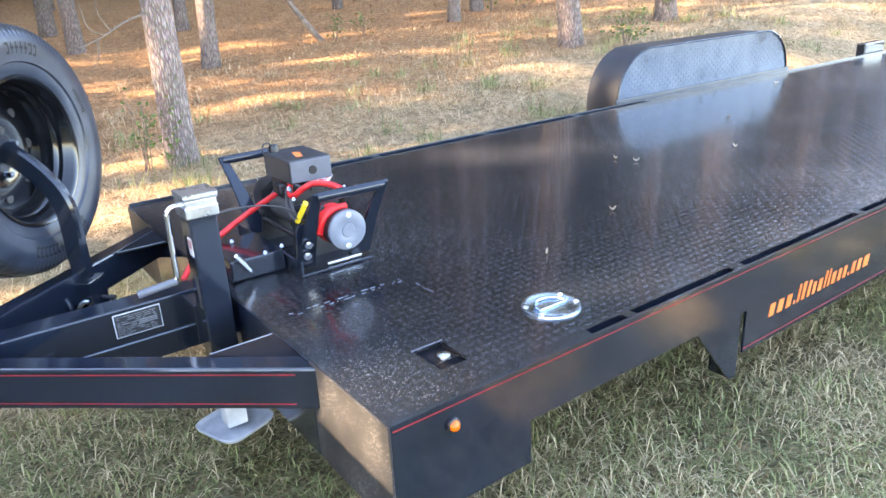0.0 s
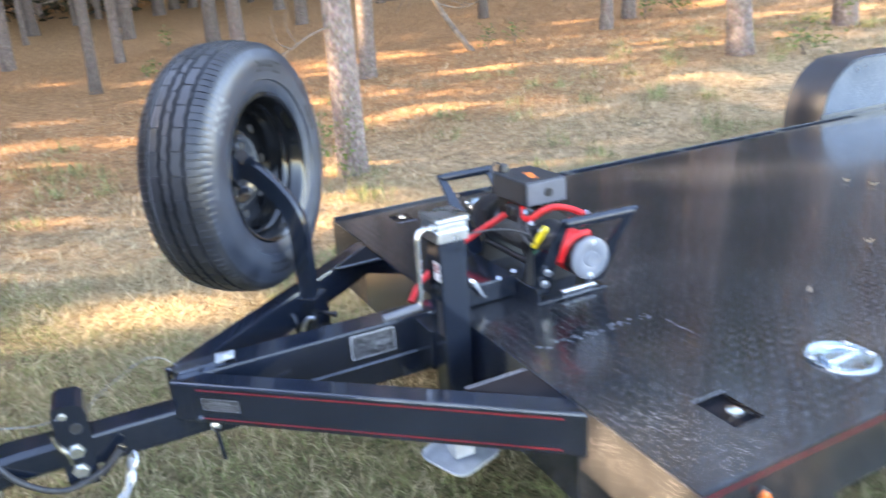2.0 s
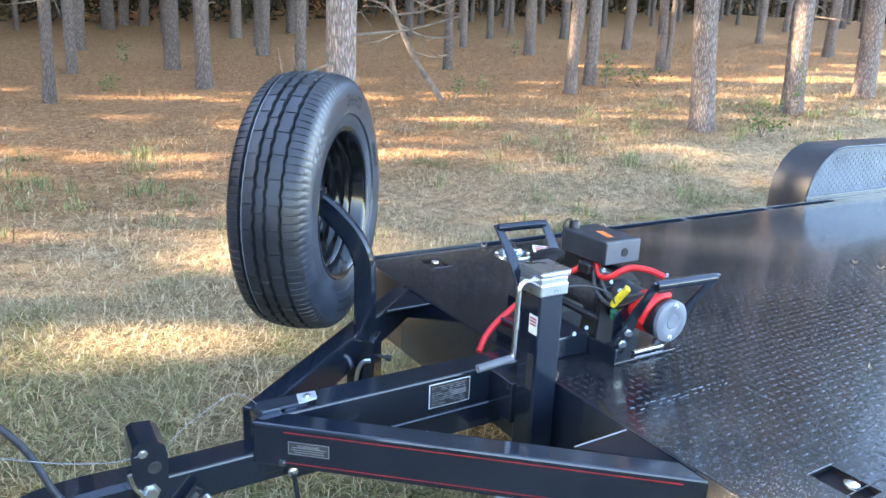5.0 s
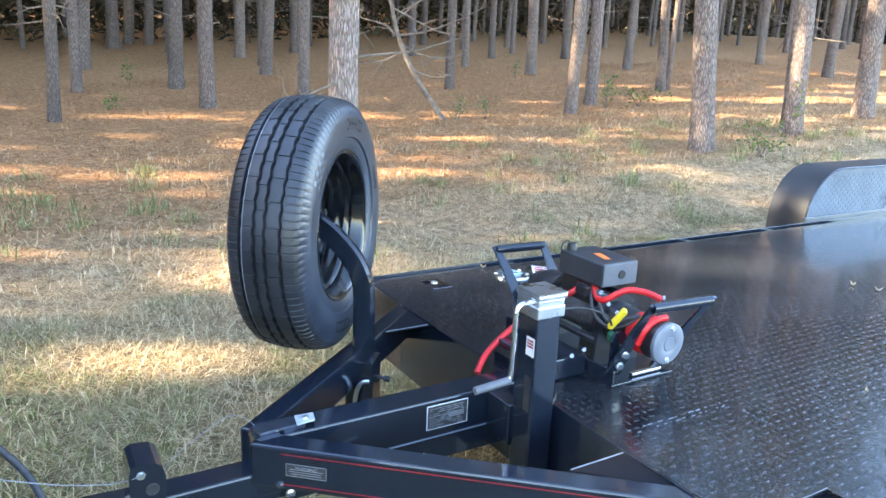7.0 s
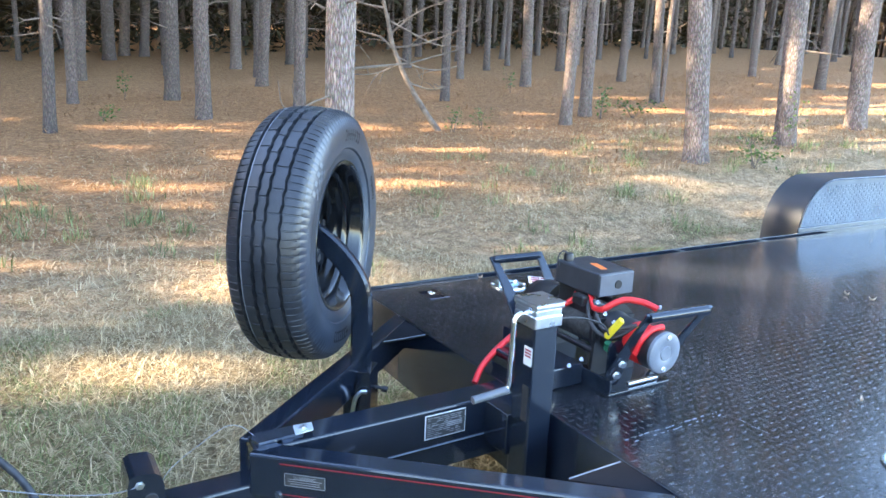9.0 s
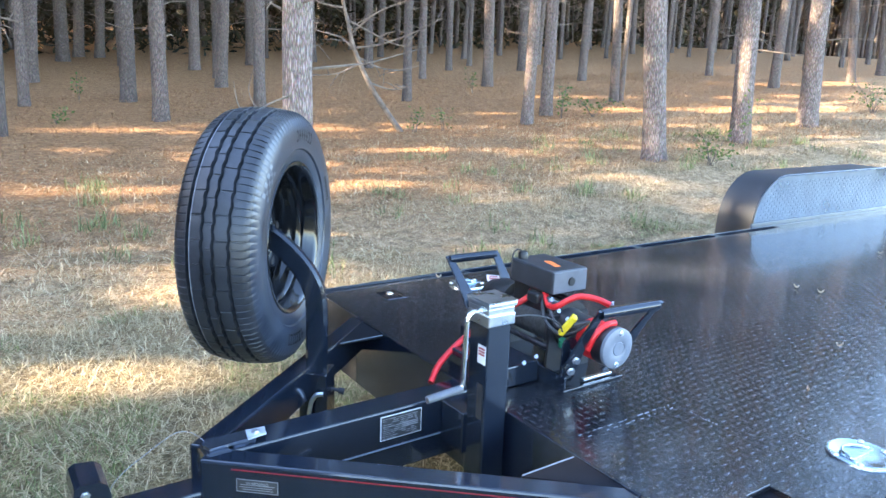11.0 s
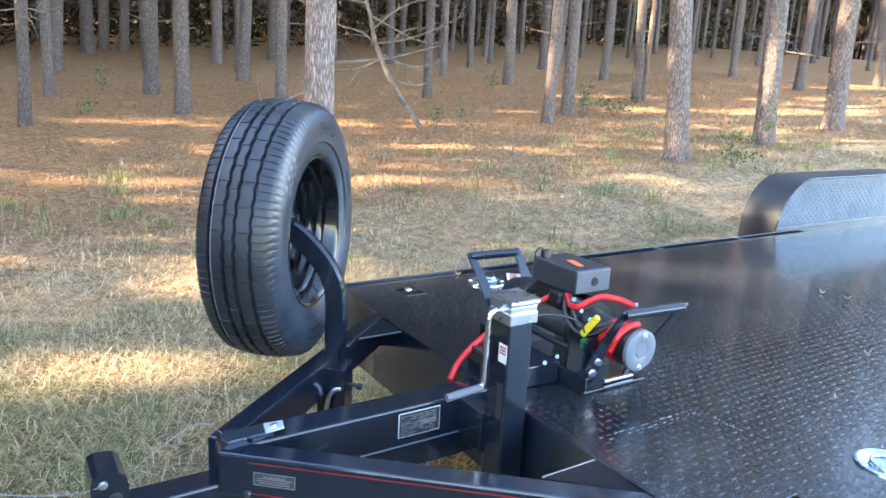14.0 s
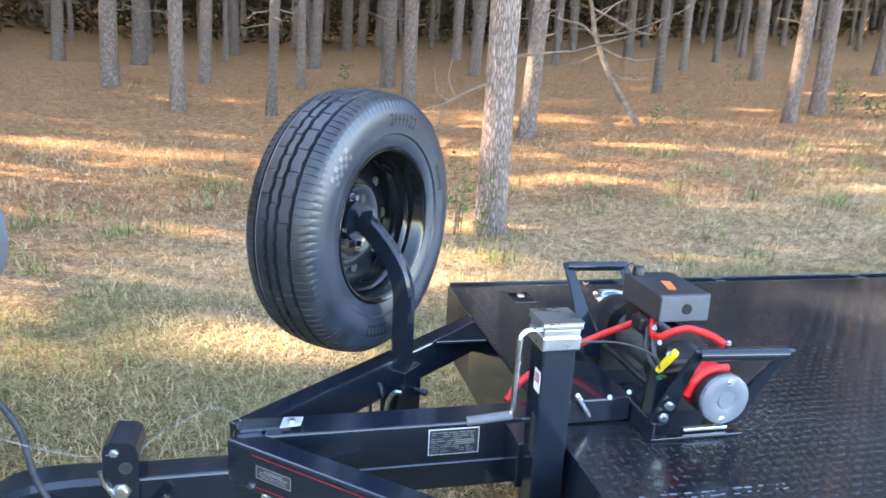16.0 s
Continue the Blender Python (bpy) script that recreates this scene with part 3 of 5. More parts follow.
    part("skid_rod", rod((-0.70, 0.96, 0.478), (-0.46, 0.87, 0.474), 0.004), ZINC, trailer)
    brk = part("hitch_bracket", prism([(-1.049, 0.39), (-0.982, 0.385), (-0.975, 0.570), (-0.980, 0.594), (-0.994, 0.606), (-1.034, 0.610), (-1.046, 0.602), (-1.051, 0.58)], 0.978, 1.082, axis="y"), BLACK, trailer, "black bolted hitch bracket")
    # flat black disc painted for the dark inside of a hole
    part("bolt_hole", lathe([(0.0, 0.0001), (0.0, 0.012), (0.0015, 0.0135), (0.0, 0.015)], axis_pose((-1.004, 0.9775, 0.545), (0, -1, 0)), 18), BLACKINK, brk)
    part("cable_eye", bolt(bmesh.new(), Vector((-1.026, 0.978, 0.584)), (0, -1, 0), 0.007, 0.006), ZINC, brk)
    pin = part("hanging_pin", rod((-0.697, 0.955, 0.450), (-0.690, 0.940, 0.362), 0.0058, 10), BLACK, trailer, "dark steel pin hanging under the drawbar tip", smooth=True)
    part("pin_head", lathe([(0, 0.0001), (0, 0.012), (0.006, 0.012), (0.008, 0.006), (0.008, 0.0001)], axis_pose((-0.697, 0.962, 0.452), (0, -1, 0)), 14), ZINC, pin)
    for z in (0.486, 0.430):
        part("bolt", bolt(bmesh.new(), Vector((-1.016, 0.978, z)), (0, -1, 0), 0.014, 0.010), ZINC, brk, "bright hex bolt head")
    bm = sweep(smooth_path([(-1.03, 1.03, 0.475), (-1.15, 1.03, 0.475), (-1.235, 1.03, 0.462), (-1.275, 1.03, 0.44)], 4), lambda t: rect(0.085 + 0.03 * t, 0.075 + 0.01 * t, 0.012))
    part("coupler", bm, BLACK, trailer, "black ball coupler")
    part("latch_lever", sweep(smooth_path([(-1.056, 0.972, 0.545), (-1.050, 0.972, 0.515), (-1.034, 0.972, 0.485), (-1.03, 0.974, 0.455)], 5), circle(0.0055, 8)), CHROME, trailer, "bright safety pin")
    part("bracket_arm", beam((-0.975, 0.965, 0.41), (-0.915, 0.965, 0.475), 0.012, 0.022, 0.003), BLACK, trailer)
    # fenders
    for near in (False, True):
        inner, outer = (W + 0.012, W + 0.27) if not near else (-0.012, -0.27)
        x0, x1, zc = 3.04, 5.04, 0.600
        arc = [(x0 - 0.01, 0.45)]
        for k in range(13):
            a = math.pi - k / 12 * math.pi / 2
            arc.append((x0 + 0.34 + 0.34 * math.cos(a), zc + 0.34 * math.sin(a)))
        for k in range(13):
            a = math.pi / 2 - k / 12 * math.pi / 2
            arc.append((x1 - 0.34 + 0.34 * math.cos(a), zc + 0.34 * math.sin(a)))
        arc.append((x1 + 0.01, 0.45))
        f = part("fender", prism(arc, min(inner, inner + (0.008 if not near else -0.008)), max(inner, inner + (0.008 if not near else -0.008)), axis="y"), SKYPLATE, trailer, "wheel fender with the sky's reflection in its inner tread plate colour")
        bm = bmesh.new()
        A = [(bm.verts.new((x, inner, z)), bm.verts.new((x, outer, z)), bm.verts.new((x, outer, z - 0.006)), bm.verts.new((x, inner, z - 0.006))) for x, z in arc]
        for p, q in zip(A, A[1:]):
            for k in range(4):
                bm.faces.new((p[k], p[(k + 1) % 4], q[(k + 1) % 4], q[k]))
        bmesh.ops.recalc_face_normals(bm, faces=bm.faces)
        part("fender_top", bm, SATIN, f, "satin black fender top", smooth=True)
        ys = (inner - 0.016, inner - 0.002) if not near else (inner + 0.002, inner + 0.016)
        part("fender_sill", box(x0 - 0.02, x1 + 0.02, ys[0], ys[1], H + 0.0125, H + 0.042, 0.003), BLACK, f)
        part("edge_bead", sweep([(x, inner - 0.004 if not near else inner + 0.004, z) for x, z in arc], circle(0.006, 6)), BLACK, f)
        vs, fs = [], []
        for i in range(70):
            for j in range(13):
                x, z = x0 + 0.03 + i * 0.0285, zc + 0.045 + j * 0.0225
                ex = max(0, x0 + 0.34 - x, x - (x1 - 0.34))
                if math.hypot(ex, max(0, z - zc)) > 0.315:
                    continue
                a = 0.0 if (i + j) % 2 else math.pi / 2
                u, v = Vector((math.cos(a), 0, math.sin(a))), Vector((-math.sin(a), 0, math.cos(a)))
                c, o = Vector((x, inner, z)), Vector((0, -0.0018 if not near else 0.0018, 0))
                k = len(vs)
                vs += [c + u * 0.0125, c + v * 0.0042, c - u * 0.0125, c - v * 0.0042, c + u * 0.006 + o, c - u * 0.006 + o]
                fs += [(k, k + 1, k + 4), (k + 1, k + 2, k + 5, k + 4), (k + 2, k + 3, k + 5), (k + 3, k, k + 4, k + 5)]
        tagged(part("tread_pattern", (vs, fs), SKYPLATE, f), kind="stuff")
    part("edge_lip", box(0, LENGTH, W - 0.009, W - 0.002, H, H + 0.012, 0.002), BLACK, trailer)
    # side marker lamp
    m = axis_pose((0.150, 0.0, 0.540), (0, -1, 0))
    mk = part("marker_lamp", lathe([(0, 0.0001), (0, 0.017), (0.006, 0.017), (0.008, 0.013)], m, 24), PLASTIC, trailer)
    part("lens", lathe([(0.005, 0.0001), (0.005, 0.0135), (0.012, 0.0115), (0.017, 0.007), (0.018, 0.0001)], m, 24), AMBER, mk, "round amber lens", smooth=True)
    # sunken tie-down eyes near the front corners, round swivel tie-downs behind them
    for y, s in ((0.168, 1), (W - 0.168, -1)):
        bm = bmesh.new()
        add_box(bm, 0.201, 0.289, y - 0.059, y + 0.059, H - 0.018, H - 0.014)
        for x0, x1, y0, y1 in ((0.201, 0.205, y - 0.059, y + 0.059), (0.285, 0.289, y - 0.059, y + 0.059), (0.205, 0.285, y - 0.059, y - 0.055), (0.205, 0.285, y + 0.055, y + 0.059)):
            add_box(bm, x0, x1, y0, y1, H - 0.014, H - 0.0062)
        cup = part("tie_down_cup", bm, MATTBLACK, trailer, "sunken black tie-down cup")
        part("cup_rim", sweep([(0.200, y + s * 0.058, H + 0.0015), (0.290, y + s * 0.058, H + 0.001)], circle(0.0009, 6)), GREYCAP, cup)
        bm = lathe([(0, 0.0001), (0, 0.010), (0.014, 0.010), (0.015, 0.017), (0.021, 0.016), (0.025, 0.007), (0.025, 0.0001)], axis_pose((0.245, y - s * 0.012, H - 0.014), (0, 0, 1)), 20)
        part("stud", bm, CHROME, cup, "bright round stud", smooth=True)
        yy = 0.187 if s > 0 else W - 0.187
        m = axis_pose((0.618, yy, H), (0, 0, 1))
        dish = part("swivel_tie_down", lathe([(0.0, 0.079), (0.006, 0.078), (0.0075, 0.072), (0.0055, 0.066), (0.003, 0.060), (0.0025, 0.03), (0.0022, 0.0001)], m, 48), DISHZINC, trailer, "round zinc-plated swivel tie-down dish", smooth=True)
        ring = [(0.618 + 0.046 * math.cos(a), yy + 0.040 * math.sin(a), H + 0.0075) for a in [math.pi * k / 14 for k in range(15)]]
        part("ring", sweep(ring, circle(0.0032, 8)), DISHZINC, dish, smooth=True)
        part("ring_strap", box(0.570, 0.666, yy - 0.010, yy + 0.002, H + 0.003, H + 0.008, 0.002), DISHZINC, dish)
        for dx, dy in ((0.062, 0.03), (-0.062, 0.03), (0.062, -0.03), (-0.062, -0.03)):
            part("bolt", bolt(bmesh.new(), Vector((0.618 + dx, yy + dy, H + 0.006)), (0, 0, 1), 0.006, 0.004), ZINC, dish)
    # running gear
    for x in (3.52, 4.46):
        part("axle", rod((x, -0.05, 0.36), (x, W + 0.05, 0.36), 0.04, 14), BLACK, trailer)
        for yc, d in ((-0.14, -1), (W + 0.14, 1)):
            m = axis_pose((x, yc, 0.375), (0, d, 0))
            wh = part("wheel", lathe([(-0.10, 0.225), (-0.115, 0.26), (-0.115, 0.33), (-0.085, 0.372), (0, 0.378), (0.085, 0.372), (0.115, 0.33), (0.115, 0.26), (0.10, 0.225)], m, 40), RUBBER, trailer, "black road tyre", smooth=True)
            part("rim", lathe([(0.10, 0.225), (0.07, 0.21), (0.0, 0.18), (0.02, 0.08), (0.05, 0.07), (0.05, 0.0001)], m, 32), RIM, wh, smooth=True)


build_trailer()


# ---- spare wheel on its post ----
TYRE_C, TYRE_N = Vector((-0.427, 1.512, 0.990)), Vector((0.748, -0.664, 0)).normalized()


def build_spare():
    m = Matrix((Vector((0, 0, 1)).cross(TYRE_N), Vector((0, 0, 1)), TYRE_N)).transposed().to_4x4()
    m.translation = TYRE_C
    R, hw = 0.387, 0.106
    bm = bmesh.new()
    # cross-section: bead, sidewall bulge, shoulder, ribs and grooves
    prof = [(hw * 0.86, 0.226), (hw * 0.95, 0.236), (hw * 0.98, 0.266), (hw * 1.035, 0.270), (hw * 1.04, 0.282), (hw * 1.075, 0.300), (hw * 1.07, 0.325), (hw * 1.02, 0.345), (hw * 0.96, 0.358), (hw * 0.92, 0.368)]
    ribs = [(0.80, "s"), (0.58, "e"), (0.555, "g"), (0.50, "g"), (0.475, "e"), (0.20, "e"), (0.175, "g"), (0.11, "g"), (0.085, "e"), (-0.085, "e"), (-0.11, "g"), (-0.175, "g"), (-0.20, "e"), (-0.475, "e"), (-0.50, "g"), (-0.555, "g"), (-0.58, "e"), (-0.80, "s")]
    N = 112
    angs, kinds = [], []
    for k in range(N):
        a0 = 2 * math.pi * k / N
        st = 2 * math.pi / N
        for f, kd in ((0.0, 0), (0.74, 0), (0.79, 1), (0.93, 1)):
            angs.append(a0 + f * st)
            kinds.append(kd)
    rings = []
    for j, (a, kd) in enumerate(zip(angs, kinds)):
        ring = []
        wob = 0.024 * math.asin(math.sin(a * 56))
        for s, r in prof:
            ring.append((s, r - (0.0016 if kd and r > 0.356 else 0)))
        for s, kd2 in ribs:
            crown = R - 0.010 * (s / 0.8) ** 2
            r = crown - (0.012 if kd2 == "g" else 0) - (0.004 if kd and kd2 == "s" else 0) - (0.003 if kd and kd2 == "e" and (j + (4 if abs(s) > 0.19 else 0)) % 12 > 7 and abs(s) < 0.5 else 0)
            ring.append(((s + (wob if abs(s) < 0.56 else 0)) * hw, r))
        for s, r in reversed(prof):
            ring.append((-s, r - (0.0016 if kd and r > 0.356 else 0)))
        rings.append([bm.verts.new(m @ Vector((r * math.cos(a), r * math.sin(a), s))) for s, r in ring])
    for j in range(len(rings)):
        A, B = rings[j], rings[(j + 1) % len(rings)]
        for i in range(len(A) - 1):
            f = bm.faces.new((A[i], A[i + 1], B[i + 1], B[i]))
            f.material_index = 1 if 8 <= i < len(A) - 9 else 0
    bmesh.ops.recalc_face_normals(bm, faces=bm.faces)
    root = tyre = part("spare_tyre", bm, RUBBER, trailer, "new black spare tyre with ribbed tread on a black rim", smooth=True)
    tyre.data.materials.append(TREAD)

    def on_side(r, a, lift=0.0):
        # sidewall height between the moulded rings
        pts = sorted((rr, ss) for ss, rr in prof)
        s = np.interp(r, [p[0] for p in pts], [p[1] for p in pts])
        return m @ Vector((r * math.cos(a), r * math.sin(a), s + lift))

    def patch(bm, r0, r1, a0, a1, n=2):
        g = [[bm.verts.new(on_side(r0 + (r1 - r0) * i / 2, a0 + (a1 - a0) * j / n, 0.0012)) for j in range(n + 1)] for i in range(3)]
        for i in range(2):
            for j in range(n):
                bm.faces.new((g[i][j], g[i][j + 1], g[i + 1][j + 1], g[i + 1][j]))
    # moulded characters that cannot be read, and the chequered mark
    bm = bmesh.new()
    rng = random.Random(4)
    for start, count, r0, r1, step in ((-1.95, 7, 0.292, 0.326, 0.062), (-1.35, 6, 0.288, 0.318, 0.052), (1.20, 7, 0.292, 0.326, 0.066), (0.25, 9, 0.286, 0.303, 0.034)):
        for k in range(count):
            a = start + k * step
            if rng.random() < 0.5:
                patch(bm, r0, r1, a, a + step * 0.24)
                patch(bm, r1 - 0.007, r1, a + step * 0.24, a + step * 0.72)
                patch(bm, r0, r0 + 0.007, a + step * 0.24, a + step * 0.72)
            else:
                patch(bm, r0, r1, a + step * 0.25, a + step * 0.48)
                patch(bm, (r0 + r1) / 2 - 0.003, (r0 + r1) / 2 + 0.004, a, a + step * 0.72)
    tagged(part("sidewall_lettering", bm, RUBBERDARK, tyre, "dark moulded sidewall characters"), kind="stuff")
    bm = bmesh.new()
    for k in range(7):
        for j in range(3):
            if (k + j) % 2 == 0:
                patch(bm, 0.296 + j * 0.014, 0.309 + j * 0.014, 2.30 + k * 0.045, 2.343 + k * 0.045)
    tagged(part("chequered_mark", bm, RUBBERTEXT, tyre, "pale chequered mark on the sidewall"), kind="stuff")
    # chalky mould line round the tread
    bm = bmesh.new()
    L = [(-0.475 * hw, R - 0.0022), (-0.445 * hw, R - 0.0019)]
    rr = [[bm.verts.new(m @ Vector(((r + 0.0009) * math.cos(a), (r + 0.0009) * math.sin(a), s))) for s, r in L] for a in np.linspace(0.2, 3.9, 90)]
    for A, B in zip(rr, rr[1:]):
        bm.faces.new((A[0], A[1], B[1], B[0]))
    part("tread_line", bm, RUBBERTEXT, tyre, "pale line along the tread")
    # rim: flange, well, dished centre
    rim = part("rim", lathe([(0.094, 0.2345), (0.101, 0.231), (0.099, 0.222), (0.088, 0.213), (0.072, 0.208), (0.066, 0.203), (0.048, 0.201), (0.042, 0.193), (0.030, 0.190), (0.012, 0.188), (0.006, 0.183), (-0.015, 0.182), (-0.030, 0.178), (-0.026, 0.160), (-0.012, 0.135), (-0.006, 0.105), (-0.016, 0.085), (-0.018, 0.052), (-0.012, 0.046), (-0.040, 0.045), (-0.040, 0.0001)], m, 64), RIM, root, "glossy black steel rim", smooth=True)
    part("rim_back", lathe([(-0.094, 0.2345), (-0.085, 0.21), (-0.04, 0.195), (-0.035, 0.17)], m, 48), RIM, root, smooth=True)
    # odd places get a low black stud for the dark of a hole
    for k in range(8):
        a = 2 * math.pi * k / 8 + 0.2
        part("lug_hole" if k % 2 else "lug_nut", bolt(bmesh.new(), m @ Vector((0.075 * math.cos(a), 0.075 * math.sin(a), -0.017)), TYRE_N, 0.010, 0.004 if k % 2 else 0.020), BLACKINK if k % 2 else TIPSTEEL, root)
    # closed black discs stand for the shaded inside of the vents
    for k in range(8):
        a = 2 * math.pi * k / 8
        mm = m @ Matrix.Translation((0.147 * math.cos(a), 0.147 * math.sin(a), -0.017))
        part("vent_hole", lathe([(0.0, 0.016), (0.003, 0.014), (0.0025, 0.0001)], mm, 14), BLACKINK, root)
    # the post that carries it
    post = thing("spare_wheel_post", (-0.30, 1.40, 0.49), "black bent steel post carrying the spare wheel", "wheel mount")
    n = TYRE_N
    b = TYRE_C + n * 0.165
    pts = [(b.x, b.y, 0.43), (b.x, b.y, 0.62), (b.x, b.y, 0.76), (b.x - n.x * 0.006, b.y - n.y * 0.006, 0.82)]
    for s, z in ((0.135, 0.875), (0.095, 0.925), (0.045, 0.970), (0.005, 0.995)):
        q = TYRE_C + n * s
        pts.append((q.x, q.y, z))
    part("arm", sweep(smooth_path(pts, 6), rect(0.034, 0.066, 0.008), up=tuple(-n)), BLACK, post, "glossy black bent arm", smooth=True)
    part("hub_plate", lathe([(0.0, 0.0001), (0.0, 0.06), (0.008, 0.058), (0.008, 0.0001)], axis_pose(TYRE_C - n * 0.012, n), 32), BLACK, post)
    part("sleeve", box(-0.045, 0.045, -0.045, 0.045, 0.0, 0.17, 0.004, m=Matrix.Translation((b.x, b.y, 0.40)) @ Matrix.Rotation(radians(48), 4, "Z")), BLACK, post, "square steel sleeve")
    bm = bmesh.new()
    p, e = Vector((-0.275, 1.385, 0.503)), Vector((0.8, -0.55, -0.2)).normalized()
    rod(p, p + e * 0.05, 0.0055, 10, bm)
    lathe([(0, 0.0001), (0, 0.010), (0.018, 0.010), (0.018, 0.0001)], axis_pose(p + e * 0.036, e), 12, bm=bm)
    part("clamp_screw", bm, PLASTIC, post, "black clamp screw")
    # wiring loops beside the sleeve
    part("conduit_loop", sweep(smooth_path([(-0.389, 1.439, 0.39), (-0.389, 1.439, 0.47), (-0.386, 1.437, 0.497), (-0.372, 1.43, 0.508)], 6), circle(0.0055, 8)), CORD, post, smooth=True)
    part("conduit_loop", sweep(smooth_path([(-0.356, 1.357, 0.39), (-0.352, 1.354, 0.45), (-0.345, 1.351, 0.487), (-0.330, 1.346, 0.507), (-0.312, 1.340, 0.508)], 6), circle(0.0075, 8)), ZINC, post, "bare bent conduit loop", smooth=True)


build_spare()


# ---- drop-leg jack ----
def build_jack():
    root = thing("trailer_jack", (-0.06, 0.84, 0.2), "black square drop-leg trailer jack with zinc cap and crank", "jack")
    part("post", box(-0.100, -0.022, 0.802, 0.880, 0.36, 0.90, 0.005), BLACK, root, "black square jack tube", smooth=False)
    part("leg", box(-0.092, -0.030, 0.810, 0.872, 0.205, 0.37, 0.004), DULLZINC, root, "zinc-plated inner leg")
    # pressed foot: a rounded square dish with a raised rim
    bm = bmesh.new()
    rings = []
    for f, z in ((0.30, 0.190), (0.72, 0.190), (0.88, 0.193), (0.96, 0.199), (1.0, 0.209)):
        ring = []
        for k in range(40):
            a = 2 * math.pi * k / 40
            c, q = math.cos(a), math.sin(a)
            r, b = f * 0.094 / (abs(c) ** 5 + abs(q) ** 5) ** 0.2, a + radians(20)
            ring.append(bm.verts.new((-0.061 + r * math.cos(b), 0.842 + r * math.sin(b), z)))
        rings.append(ring)
    bm.faces.new(rings[0])
    for a, b in zip(rings, rings[1:]):
        for k in range(40):
            bm.faces.new((a[k], a[(k + 1) % 40], b[(k + 1) % 40], b[k]))
    bmesh.ops.recalc_face_normals(bm, faces=bm.faces)
    bmesh.ops.solidify(bm, geom=list(bm.faces), thickness=0.004)
    part("foot", bm, DULLZINC, root, "rounded square zinc-plated foot plate", smooth=True)
    bm = bmesh.new()
    add_box(bm, -0.106, -0.016, 0.794, 0.886, 0.862, 0.895, 0.004)
    add_box(bm, -0.104, -0.018, 0.797, 0.886, 0.895, 0.912, 0.003)
    add_box(bm, -0.108, -0.014, 0.791, 0.888, 0.912, 0.926, 0.004)
    part("cap", bm, ZINC, root, "pressed zinc cap with ridges")
    part("cap_lid", prism([(-0.108, 0.791), (-0.014, 0.791), (-0.014, 0.888), (-0.108, 0.888)], 0.926, 0.930), ZINC, root)
    q = smooth_path([(-0.10, 0.838, 0.895), (-0.125, 0.836, 0.897), (-0.142, 0.834, 0.884), (-0.144, 0.833, 0.86), (-0.147, 0.833, 0.76), (-0.148, 0.833, 0.71), (-0.155, 0.833, 0.694)], 6)
    part("crank", sweep(q, circle(0.0075, 10)), CHROME, root, "bright steel crank rod", smooth=True)
    part("crank_grip", sweep([(-0.150, 0.833, 0.694), (-0.252, 0.842, 0.681)], circle(0.0105, 14)), BOXFACE, root, "dark grey crank grip", smooth=True)
    st = part("sticker", box(-0.1012, -0.1, 0.805, 0.838, 0.757, 0.808), WHITE, root, "white sticker with red print")
    bm = bmesh.new()
    for k in range(3):
        add_box(bm, -0.1018, -0.1012, 0.809, 0.834, 0.780 + k * 0.008, 0.785 + k * 0.008)
    part("sticker_print", bm, REDPAINT, st)
    st = part("sticker", box(-0.1012, -0.1, 0.810, 0.834, 0.60, 0.70), BLACKINK, root, "small dark instruction sticker")
    part("mount_plate", box(-0.11, -0.01, 0.880, 0.984, 0.47, 0.59, 0.003), BLACK, root)


build_jack()


